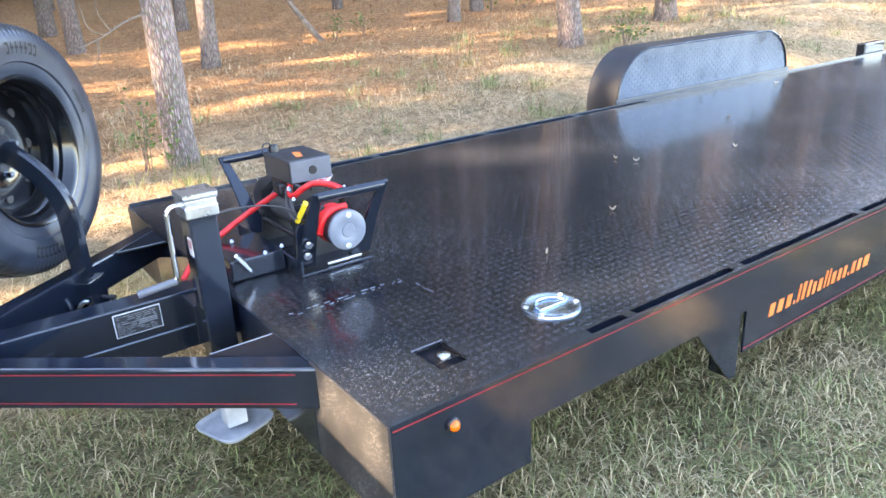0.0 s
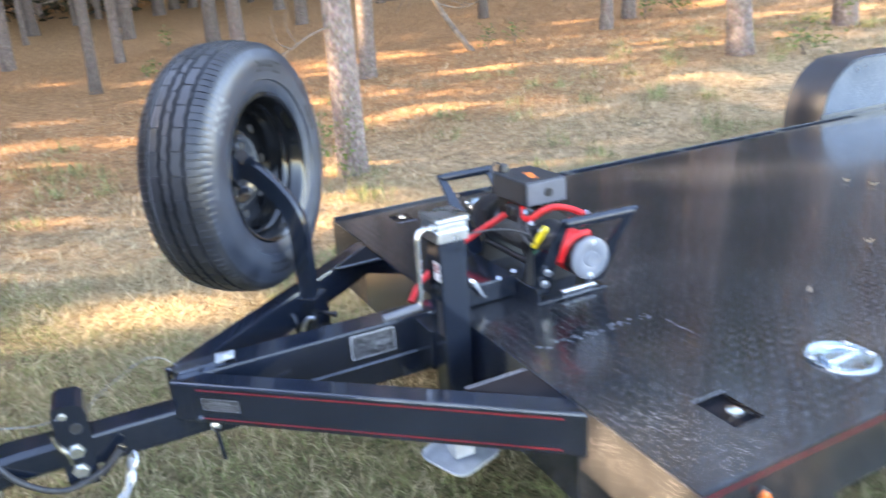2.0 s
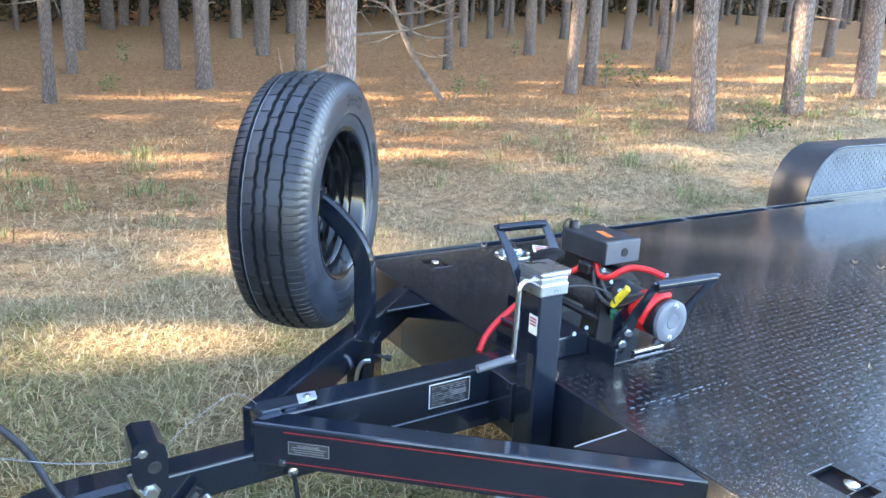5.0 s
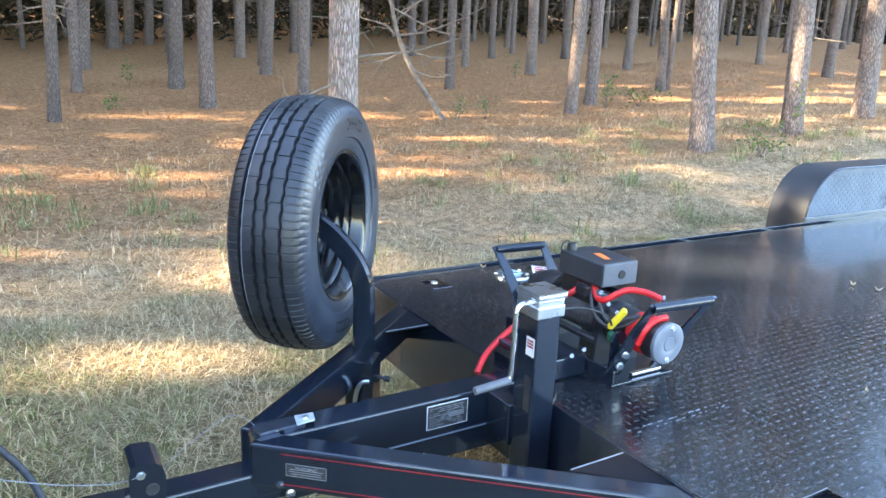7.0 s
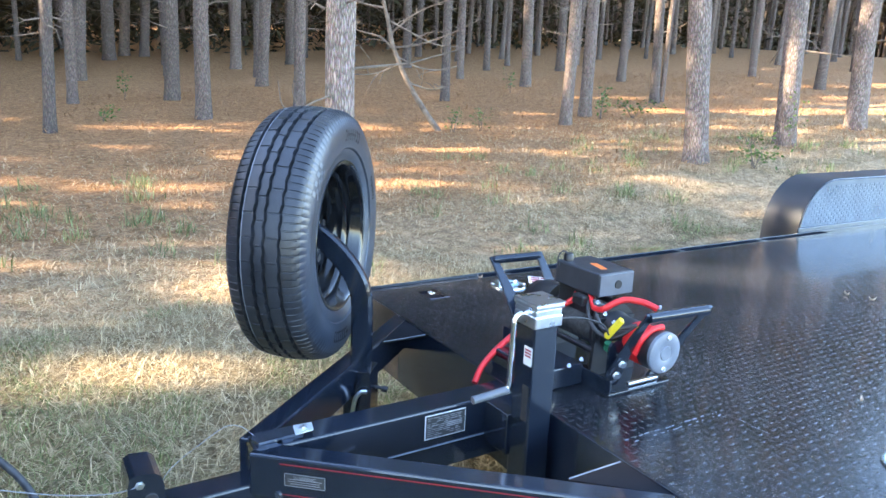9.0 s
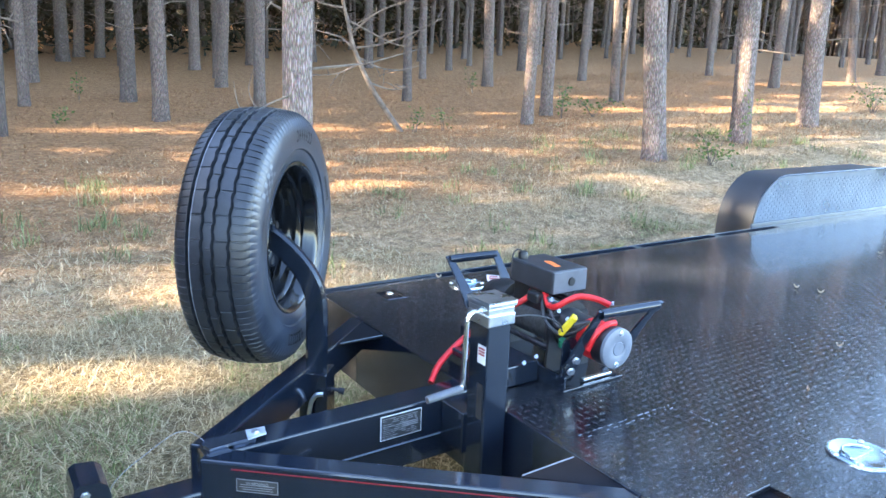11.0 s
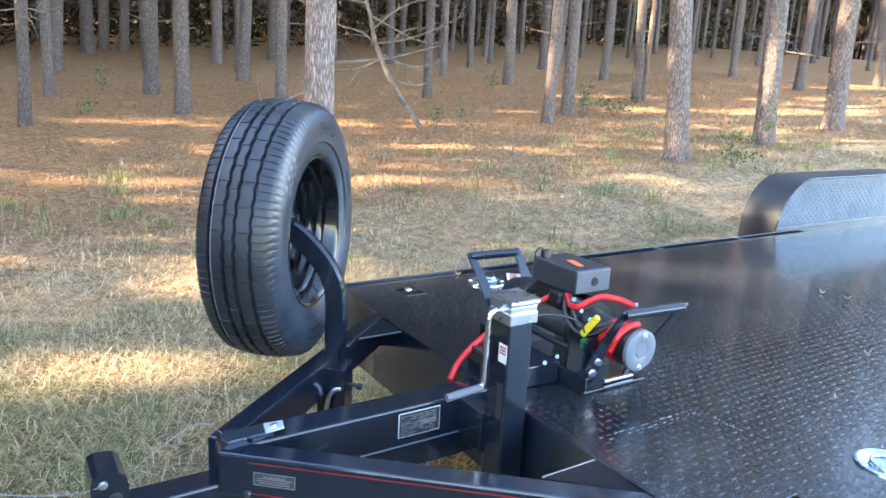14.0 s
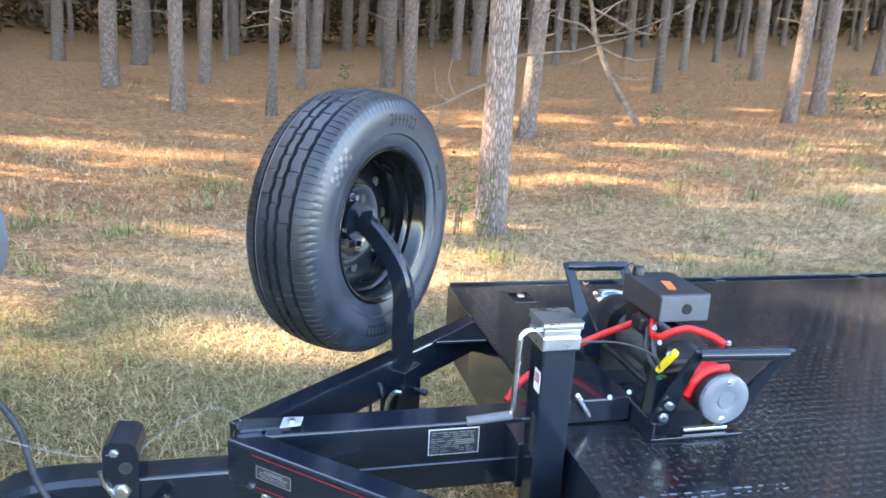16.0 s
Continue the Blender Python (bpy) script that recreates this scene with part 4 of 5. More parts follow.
# ---- winch ----
def build_winch():
    root = thing("electric_winch", (0.33, 1.08, H), "black electric winch in a carry cradle with red cables", "winch")
    z0 = H + 0.002
    bm = bmesh.new()
    add_box(bm, 0.205, 0.455, 0.82, 1.34, z0, z0 + 0.008, 0.002)
    add_box(bm, 0.205, 0.213, 0.82, 1.34, z0 + 0.008, z0 + 0.05, 0.002)
    part("cradle_tray", bm, BLACK, root)
    part("mount_beam", box(0.03, 0.203, 0.93, 1.16, z0, z0 + 0.065, 0.005), BLACK, root, "black receiver beam")
    # end handles: tube on two flared legs
    for (p, q), feet, s in ((((0.246, 0.742, 0.862), (0.449, 0.716, 0.867)), ((0.232, 0.855), (0.425, 0.855)), -1), (((0.229, 1.452, 0.856), (0.395, 1.405, 0.868)), ((0.262, 1.270), (0.430, 1.270)), 1)):
        part("handle_bar", rod(p, q, 0.015, 16), BLACK, root, "black tube carry handle", smooth=True)
        for top, foot in zip((p, q), feet):
            t, f = Vector(top), Vector((foot[0], foot[1], 0.622))
            d = (f - t).normalized()
            curve = smooth_path([t - d * 0.012, t.lerp(f, 0.3) + Vector((0, -s * 0.006, 0)), t.lerp(f, 0.65) + Vector((0, -s * 0.004, 0)), f], 4)
            part("handle_leg", sweep(curve, lambda u: rect(0.009, 0.030 + 0.042 * u ** 1.3, 0.003), up=(1, 0, 0)), BLACK, root, "flared black plate leg", smooth=True)
    oval = [(0.240 + 0.027 * math.cos(k * math.pi / 12), 0.660 + 0.027 * math.sin(k * math.pi / 12)) for k in range(12, 25)] + [(0.240 + 0.027 * math.cos(k * math.pi / 12), 0.735 + 0.027 * math.sin(k * math.pi / 12)) for k in range(0, 13)]
    part("bolt_plate", prism(oval, 0.842, 0.850, axis="y"), BLACK, root)
    for y, z in ((0.806, 0.705), (0.824, 0.665)):
        part("bolt", bolt(bmesh.new(), Vector((0.232, y, z)), (-0.3, -1, -0.2), 0.009, 0.009), ZINC, root)
    m = axis_pose((0.336, 0.745, 0.742), (0, 1, 0))
    mot = part("motor", lathe([(0.010, 0.058), (0.012, 0.060), (0.05, 0.060), (0.052, 0.058), (0.19, 0.058), (0.20, 0.064), (0.215, 0.064)], m, 40), PLASTIC, root, "black motor housing", smooth=True)
    part("motor_band", lathe([(0.055, 0.0595), (0.115, 0.0595)], m, 40), RED, mot, "red motor label band", smooth=True)
    part("motor_cap", lathe([(0.0, 0.0001), (-0.001, 0.020), (0.0015, 0.022), (0.0, 0.024), (0.0, 0.053), (0.004, 0.060), (0.014, 0.061)], m, 48), GREYCAP, mot, "round grey motor end cap", smooth=True)
    for a in (0.10, math.pi + 0.10):
        p = Vector((0.336 + 0.047 * math.sin(a), 0.745, 0.742 + 0.047 * math.cos(a)))
        part("bolt", bolt(bmesh.new(), p, (0, -1, 0), 0.0065, 0.006), CHROME, mot)
    part("drum_flange", lathe([(0.21, 0.0001), (0.21, 0.088), (0.222, 0.088), (0.222, 0.0001)], m, 40), PLASTIC, root)
    part("rope_drum", lathe([(0.222, 0.055)] + [(0.222 + 0.010 * k + 0.005 * j, 0.058 + (0.006 if j else 0)) for k in range(22) for j in (0, 1)] + [(0.445, 0.055)], m, 32), ROPE, root, "drum wound with grey rope", smooth=True)
    part("drum_flange", lathe([(0.445, 0.0001), (0.445, 0.088), (0.457, 0.088), (0.457, 0.0001)], m, 40), PLASTIC, root)
    part("gearbox", lathe([(0.457, 0.075), (0.54, 0.075), (0.56, 0.066), (0.585, 0.06), (0.59, 0.0001)], m, 40), PLASTIC, root, "black gearbox housing", smooth=True)
    for dx, dz in ((-0.075, -0.055), (0.075, -0.055), (0.0, 0.088)):
        part("tie_rod", rod((0.336 + dx, 0.95, 0.742 + dz), (0.336 + dx, 1.21, 0.742 + dz), 0.010, 10), PLASTIC, root, smooth=True)
    part("end_support", prism([(0.245, z0 + 0.008), (0.43, z0 + 0.008), (0.41, 0.79), (0.26, 0.79)], 0.945, 0.955, axis="y"), PLASTIC, root)
    part("end_support", prism([(0.245, z0 + 0.008), (0.43, z0 + 0.008), (0.41, 0.79), (0.26, 0.79)], 1.205, 1.215, axis="y"), PLASTIC, root)
    part("front_bar", box(0.30, 0.42, 0.835, 0.85, 0.613, 0.622, 0.002), CHROME, root)
    # control box on its bracket
    ctl = part("control_box", box(0.268, 0.412, 0.965, 1.165, 0.850, 0.924, 0.006), BOXPLASTIC, root, "black control box with orange mark on its lid")
    part("box_face", box(0.272, 0.408, 0.9625, 0.965, 0.854, 0.920, 0.001), BOXFACE, ctl, "dark grey end panel")
    part("socket", lathe([(0, 0.014), (0.003, 0.013), (0.003, 0.0001)], axis_pose((0.345, 0.9625, 0.886), (0, -1, 0)), 20), PLASTIC, ctl)
    part("lid_mark", prism([(0.316, 1.010), (0.336, 1.006), (0.356, 1.072), (0.333, 1.080)], 0.924, 0.9252), ORANGE, ctl, "orange mark")
    part("knob", lathe([(0, 0.016), (0.018, 0.016), (0.024, 0.012), (0.024, 0.0001)], axis_pose((0.297, 1.14, 0.924), (0, 0, 1)), 18), PLASTIC, ctl, smooth=True)
    part("knob_cord", sweep(smooth_path([(0.297, 1.14, 0.945), (0.275, 1.145, 0.955), (0.262, 1.15, 0.935), (0.27, 1.15, 0.90)], 6), circle(0.0025, 6)), CORD, ctl)
    part("box_bracket", box(0.285, 0.293, 1.0, 1.16, 0.78, 0.852, 0.002), PLASTIC, root)
    part("terminal_cover", box(0.240, 0.268, 1.00, 1.05, 0.815, 0.85, 0.008), PLASTIC, root)
    # cables
    part("power_cable", sweep(smooth_path([(0.285, 1.075, 0.835), (0.278, 1.09, 0.806), (0.18, 1.145, 0.738), (0.07, 1.15, 0.678), (-0.02, 1.13, 0.628), (-0.07, 1.10, 0.588)], 6), circle(0.0095, 10)), RED, root, "thick red battery cable", smooth=True)
    part("motor_cable", sweep(smooth_path([(0.290, 1.02, 0.850), (0.262, 0.97, 0.822), (0.262, 0.935, 0.826), (0.285, 0.91, 0.850), (0.313, 0.892, 0.862), (0.340, 0.850, 0.862), (0.362, 0.815, 0.850)], 6), circle(0.0095, 10)), RED, root, "thick red motor cable", smooth=True)
    part("motor_cable", sweep(smooth_path([(0.268, 0.80, 0.735), (0.278, 0.79, 0.775), (0.31, 0.785, 0.803), (0.355, 0.785, 0.806)], 6), circle(0.010, 10)), RED, root, smooth=True)
    for dy, sag in ((0.0, 0.0), (0.03, 0.02)):
        part("ground_cable", sweep(smooth_path([(0.27, 0.98 + dy, 0.84), (0.25, 0.94 + dy, 0.80 - sag), (0.245, 0.90, 0.775 - sag), (0.27, 0.86, 0.79 - sag), (0.31, 0.84, 0.80)], 6), circle(0.006, 8)), CORD, root, smooth=True)
    part("thin_cord", sweep(smooth_path([(-0.022, 0.87, 0.842), (0.06, 0.90, 0.836), (0.15, 0.90, 0.826), (0.22, 0.885, 0.80), (0.235, 0.872, 0.77)], 6), circle(0.003, 6)), CORD, root, "thin black cord", smooth=True)
    part("tag", beam((0.240, 0.888, 0.758), (0.257, 0.848, 0.822), 0.016, 0.022, 0.004, up=(-0.4, -1, 0.3)), YELLOW, root, "yellow plastic tag")
    part("tape_wrap", rod((0.258, 0.892, 0.715), (0.254, 0.888, 0.738), 0.013, 10), GREEN, root, "green taped cable end")
    for p in ((0.245, 0.905, 0.822), (0.262, 0.885, 0.80), (0.375, 0.82, 0.85), (0.25, 0.945, 0.845), (0.10, 1.10, 0.672), (0.20, 0.94, 0.675), (0.14, 0.925, 0.672)):
        part("terminal_bolt", bolt(bmesh.new(), Vector(p), (-0.3, -0.5, 0.8), 0.0042, 0.009), ZINC, root)
    part("clutch_lever", beam((0.040, 0.905, 0.697), (0.085, 0.915, 0.630), 0.010, 0.014, 0.003), CHROME, root, "bright release lever")


build_winch()

# ---- small deck things ----
st = tagged(part("deck_sticker", prism([(0.725, 1.86), (0.80, 1.79), (0.865, 1.88), (0.79, 1.955)], H + 0.0022, H + 0.0032), WHITE, None), "white and red warning sticker lying on the deck", "sticker")
bm = bmesh.new()
for k, (u0, u1) in enumerate(((0.10, 0.42), (0.50, 0.90), (0.08, 0.60), (0.68, 0.92), (0.12, 0.50), (0.56, 0.86))):
    o, e, f = Vector((0.725, 1.86, 0)), Vector((0.075, -0.07, 0)), Vector((0.065, 0.095, 0))
    v = 0.12 + 0.29 * (k // 2)
    q = [o + e * a + f * b for a, b in ((u0, v), (u1, v), (u1, v + 0.18), (u0, v + 0.18))]
    prism([(p.x, p.y) for p in q], H + 0.0032, H + 0.0038, bm)
part("sticker_print", bm, REDPAINT, st, "red printed bars")


# ---- tow truck ----
def build_truck():
    root = thing("pickup_truck", (-4.2, 1.03, 0.0), "dark red pickup truck with grey plastic rear bumper", "truck")
    C = 1.03
    bm = bmesh.new()
    prof = [(-1.62, 0.43), (-1.515, 0.43), (-1.47, 0.54), (-1.42, 0.65), (-1.38, 0.73), (-1.367, 0.81), (-1.372, 0.905), (-1.395, 0.932), (-1.50, 0.940), (-1.66, 0.939), (-1.66, 0.6)]
    n = 17
    rings = []
    for k in range(n):
        f = -1 + 2 * k / (n - 1)
        back = -0.065 * max(0, abs(f) - 0.35) / 0.65
        drop = 0.06 * max(0, abs(f) - 0.6) / 0.4
        rings.append([bm.verts.new((x + back * (1 if x > -1.6 else 0.4), C + f * 0.98, z + (drop if z < 0.6 else 0))) for x, z in prof])
    for a, b in zip(rings, rings[1:]):
        for i in range(len(prof)):
            bm.faces.new((a[i], a[(i + 1) % len(prof)], b[(i + 1) % len(prof)], b[i]))
    bm.faces.new(rings[0]), bm.faces.new(list(reversed(rings[-1])))
    bmesh.ops.recalc_face_normals(bm, faces=bm.faces)
    bumper = part("bumper", bm, BUMPER, root, "grey plastic step bumper", smooth=True)
    part("step_pad", prism([(-1.64, C + 0.20), (-1.42, C + 0.20), (-1.44, C + 0.75), (-1.50, C + 0.93), (-1.64, C + 0.93)], 0.936, 0.946), PLASTIC, bumper)
    part("step_pad", prism([(-1.64, C - 0.93), (-1.50, C - 0.93), (-1.44, C - 0.75), (-1.42, C - 0.20), (-1.64, C - 0.20)], 0.936, 0.946), PLASTIC, bumper)
    for y in (C + 0.14,):
        part("lamp_bezel", box(-1.40, -1.362, y, y + 0.15, 0.812, 0.918, 0.010), PLASTIC, bumper)
        part("lamp_lens", box(-1.366, -1.357, y + 0.025, y + 0.125, 0.836, 0.900, 0.004), LAMPGLASS, bumper, "clear licence lamp lens")
    # bright strip added for the highlight along the bumper's edge
    part("edge_highlight", sweep(smooth_path([(-1.376, C + 0.31, 0.912), (-1.362, C + 0.31, 0.80), (-1.376, C + 0.31, 0.73), (-1.418, C + 0.31, 0.65), (-1.468, C + 0.31, 0.54), (-1.512, C + 0.31, 0.435)], 6), circle(0.005, 8)), ZINC, bumper)
    # tailgate and bed sides
    body = [(C - 0.93, 0.945), (C - 0.95, 1.0), (C - 0.94, 1.30), (C - 0.91, 1.36), (C + 0.91, 1.36), (C + 0.94, 1.30), (C + 0.95, 1.0), (C + 0.93, 0.945)]
    part("tailgate", prism(body, -1.62, -1.545, axis="x"), TRUCKRED, root, "dark red tailgate")
    for s in (-1, 1):
        part("bed_side", box(-4.0, -1.60, C + s * 0.955 - 0.05, C + s * 0.955 + 0.05, 0.62, 1.37, 0.03), TRUCKRED, root)
        part("tail_lamp", box(-1.60, -1.535, C + s * 0.90 - 0.055, C + s * 0.90 + 0.055, 0.98, 1.30, 0.012), TRUCKRED, root, "dark red tail lamp")
    part("cab", prism([(-6.9, 0.55), (-3.95, 0.55), (-3.95, 1.40), (-4.15, 1.86), (-5.6, 1.88), (-6.4, 1.42), (-7.7, 1.25), (-7.85, 0.9), (-7.8, 0.55)], C - 0.92, C + 0.92, axis="y"), TRUCKRED, root)
    part("bed_floor", box(-4.0, -1.62, C - 0.9, C + 0.9, 0.78, 0.84), PLASTIC, root)
    for x in (-2.9, -6.7):
        for s in (-1, 1):
            m = axis_pose((x, C + s * 0.80, 0.385), (0, s, 0))
            part("wheel", lathe([(-0.11, 0.21), (-0.125, 0.30), (-0.09, 0.375), (0.09, 0.375), (0.125, 0.30), (0.11, 0.21), (0.05, 0.18), (0.06, 0.0001)], m, 36), RUBBER, root, smooth=True)
    # receiver and ball mount
    part("hitch_receiver", box(-1.75, -1.40, C - 0.045, C + 0.045, 0.385, 0.475, 0.006), BLACK, root)
    part("receiver_collar", box(-1.425, -1.385, C - 0.06, C + 0.06, 0.365, 0.495, 0.01), BUMPER, root)
    part("ball_mount", box(-1.40, -1.09, C - 0.032, C + 0.032, 0.385, 0.425, 0.006), ZINC, root)
    part("hitch_head", box(-1.40, -1.31, C + 0.05, C + 0.15, 0.45, 0.575, 0.012), BOXFACE, root, "dark cast hitch head")
    part("hitch_head", box(-1.305, -1.275, C + 0.05, C + 0.14, 0.44, 0.59, 0.012), BOXFACE, root)
    part("safety_loop", box(-1.43, -1.35, C - 0.15, C - 0.13, 0.40, 0.53, 0.008), BUMPER, root)
    root.location.x -= 0.11


build_truck()


def build_cables():
    cord = thing("trailer_wiring_cord", (-1.46, 1.2, 0.80), "black coiled wiring cord with round plug", "cable")
    part("plug", box(-1.52, -1.445, 1.10, 1.205, 0.80, 0.85, 0.014), PLASTIC, cord, "black trailer plug")
    pts = [(-1.49, 1.20, 0.832), (-1.455, 1.20, 0.815), (-1.41, 1.18, 0.757), (-1.30, 1.12, 0.662), (-1.24, 1.07, 0.600), (-1.195, 1.0, 0.522), (-1.14, 0.962, 0.455), (-1.06, 0.955, 0.405), (-0.97, 0.955, 0.425), (-0.92, 0.96, 0.465)]
    part("cord", sweep(smooth_path(pts, 8), circle(0.0078, 10)), CORD, cord, smooth=True)
    wire = thing("breakaway_cable", (-1.01, 1.03, 0.6), "thin bare steel breakaway cable", "cable")
    part("strand", sweep(smooth_path([(-1.027, 0.974, 0.584), (-1.065, 0.985, 0.576), (-1.108, 1.0, 0.573), (-1.193, 1.01, 0.593), (-1.308, 1.02, 0.636), (-1.42, 1.04, 0.68), (-1.50, 1.06, 0.71)], 8), circle(0.0012, 6)), LABELGREY, wire, smooth=True)
    wire = thing("lanyard_cable", (-0.80, 1.1, 0.6), "thin looped steel lanyard from the drawbar tip", "cable")
    part("strand", sweep(smooth_path([(-0.755, 1.05, 0.606), (-0.785, 1.046, 0.637), (-0.819, 1.039, 0.650), (-0.853, 1.031, 0.641), (-0.884, 1.025, 0.627), (-0.932, 1.014, 0.605), (-0.966, 1.007, 0.580), (-0.978, 1.004, 0.555)], 8), circle(0.0008, 6)), LABELGREY, wire, smooth=True)
    chain = thing("safety_chain", (-0.95, 0.95, 0.2), "galvanised safety chain hanging under the coupler", "chain")
    P = smooth_path([(-0.90, 0.985, 0.42), (-0.93, 0.96, 0.35), (-1.0, 0.95, 0.29), (-1.09, 0.97, 0.29), (-1.2, 1.0, 0.34), (-1.32, 1.1, 0.42)], 4)
    for i, (p, q) in enumerate(zip(P, P[1:])):
        d = (q - p).normalized()
        a = Vector((0, 0, 1)) if i % 2 else d.cross(Vector((0, 0, 1))).normalized()
        c = (p + q) / 2
        ring = [c + d * 0.024 * math.cos(t) + a * 0.012 * math.sin(t) for t in [2 * math.pi * k / 12 for k in range(13)]]
        part("link", sweep(ring, circle(0.0042, 6), caps=False), ZINC, chain, smooth=True)


build_cables()


# ---- pine wood ----
def trunk_mesh(seed, height=17.0, r=0.5, n=22, rings=60):
    """A trunk of unit radius at breast height, with flared foot, slight bends and plated bark relief."""
    rng = random.Random(seed)
    ox, ph = rng.uniform(0, 100), rng.uniform(0, 6)
    zs = [-0.25 + 0.25 * k for k in range(1, 24)] + [6 + (height - 6) * k / 14 for k in range(1, 15)]
    zs = [-0.3] + zs
    vs, fs = [], []
    for i, z in enumerate(zs):
        taper = 1 - 0.62 * max(0, z) / height
        flare = 1 + 0.20 * math.exp(-max(0, z) / 0.16)
        cx = 0.06 * math.sin(z * 0.45 + ph) - 0.06 * math.sin(ph)
        cy = 0.06 * math.cos(z * 0.38 + ph) - 0.06 * math.cos(ph)
        for j in range(n):
            a = 2 * math.pi * j / n
            q = 1 + 0.07 * noise.noise((3.0 * math.cos(a) + ox, 3.0 * math.sin(a), z * 1.3)) + 0.05 * noise.noise((8 * math.cos(a) + ox, 8 * math.sin(a), z * 4))
            rad = 0.15 * taper * flare * q
            vs.append((cx + rad * math.cos(a), cy + rad * math.sin(a), z))
    for i in range(len(zs) - 1):
        for j in range(n):
            fs.append((i * n + j, i * n + (j + 1) % n, (i + 1) * n + (j + 1) % n, (i + 1) * n + j))
    me = bpy.data.meshes.new("trunk")
    me.from_pydata(vs, [], fs)
    me.materials.append(BARK)
    me.shade_smooth()
    return me


def crown_mesh(seed, base=7.0, top=17.5, spread=1.9, clumps=46):
    """Needle tufts along whorled limbs, open and uneven."""
    rng = random.Random(seed)
    vs, fs = [], []
    for c in range(clumps):
        h = rng.random() ** 0.8
        z = base + (top - base) * h
        lim = spread * (1 - h) ** 0.6 * (0.45 + 0.75 * rng.random()) + 0.15
        a = rng.uniform(0, 2 * math.pi)
        d = rng.uniform(0.35, 1.0) * lim
        p = Vector((d * math.cos(a), d * math.sin(a), z + 0.25 * d))
        for k in range(9):
            u = Vector((rng.gauss(0, 1), rng.gauss(0, 1), rng.gauss(0, 0.7))).normalized() * rng.uniform(0.25, 0.48)
            v = u.cross(Vector((rng.gauss(0, 1), rng.gauss(0, 1), rng.gauss(0, 1)))).normalized() * rng.uniform(0.05, 0.12)
            i = len(vs)
            vs += [p, p + u * 0.6 + v, p + u * 1.2, p + u * 0.6 - v]
            fs.append((i, i + 1, i + 2, i + 3))
        # limb
        if c % 4 == 0:
            i = len(vs)
            o = Vector((0, 0, z - 0.1))
            w = Vector((-math.sin(a), math.cos(a), 0)) * 0.025
            vs += [o + w, o - w, p]
            fs.append((i, i + 1, i + 2))
    me = bpy.data.meshes.new("crown")
    me.from_pydata(vs, [], fs)
    me.materials.append(LEAVES)
    return me


def twig_mesh(seed):
    """Dead stubs and bare branches on the lower trunk."""
    rng = random.Random(seed)
    bm = bmesh.new()
    for k in range(17):
        z, a = rng.uniform(1.2, 5.8), rng.uniform(0, 6.28)
        ln = rng.uniform(0.10, 0.7) if k % 3 else rng.uniform(0.7, 1.5)
        d = Vector((math.cos(a), math.sin(a), rng.uniform(-0.25, 0.25)))
        p = Vector((0.11 * math.cos(a), 0.11 * math.sin(a), z))
        q = p + d * ln * 0.5 + Vector((0, 0, rng.uniform(-0.05, 0.05)))
        e = p + d * ln + Vector((rng.uniform(-0.1, 0.1), rng.uniform(-0.1, 0.1), rng.uniform(-0.15, 0.1)))
        sweep([p, q, e], lambda t: circle(0.012 * (1 - 0.75 * t), 5), bm)
        if ln > 0.4:
            sweep([q, q + (e - q).cross(Vector((0, 0, 1))) * 0.7 + Vector((0, 0, 0.05))], lambda t: circle(0.006 * (1 - 0.6 * t), 4), bm)
    me = bpy.data.meshes.new("dead_branch")
    bm.to_mesh(me)
    bm.free()
    me.materials.append(TWIG)
    return me


TRUNKS = [trunk_mesh(k) for k in range(5)]
# crowns stay out of view; tuft counts set how much light gets through
CROWNS = [crown_mesh(20 + k) for k in range(4)]
SPARSE_CROWNS = [crown_mesh(50 + k, 7.5, 17.0, 1.7, 30) for k in range(3)]
DEEP_CROWNS = [crown_mesh(30 + k, 4.6, 17.0, 2.7, 200) for k in range(3)]
TWIGS = [twig_mesh(40 + k) for k in range(5)]


def pine(x, y, d, k, lean=(0, 0), spin=0.0, tone=0.0):
    """d: trunk thickness in metres; tone: bark brightness, carrying the light a tree gets."""
    root = thing("pine_tree", (x, y, ground_z(x, y) - 0.03), "tall pine with grey-brown plated bark and bare lower trunk", "tree", "pine trees of the wood")
    s = d / 0.30
    root.rotation_euler = (radians(lean[1]), radians(lean[0]), 0)
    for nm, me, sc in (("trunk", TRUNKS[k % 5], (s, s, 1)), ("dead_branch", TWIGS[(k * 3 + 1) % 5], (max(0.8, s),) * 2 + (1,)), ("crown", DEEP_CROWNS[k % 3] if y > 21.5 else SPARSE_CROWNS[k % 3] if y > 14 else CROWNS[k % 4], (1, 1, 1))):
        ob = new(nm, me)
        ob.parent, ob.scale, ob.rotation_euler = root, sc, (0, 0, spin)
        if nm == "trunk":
            ob["bark_light"] = tone or 0.6 + 0.4 * ((k * 0.618) % 1)
        if nm == "dead_branch":
            tagged(ob, kind="stuff")
    return root


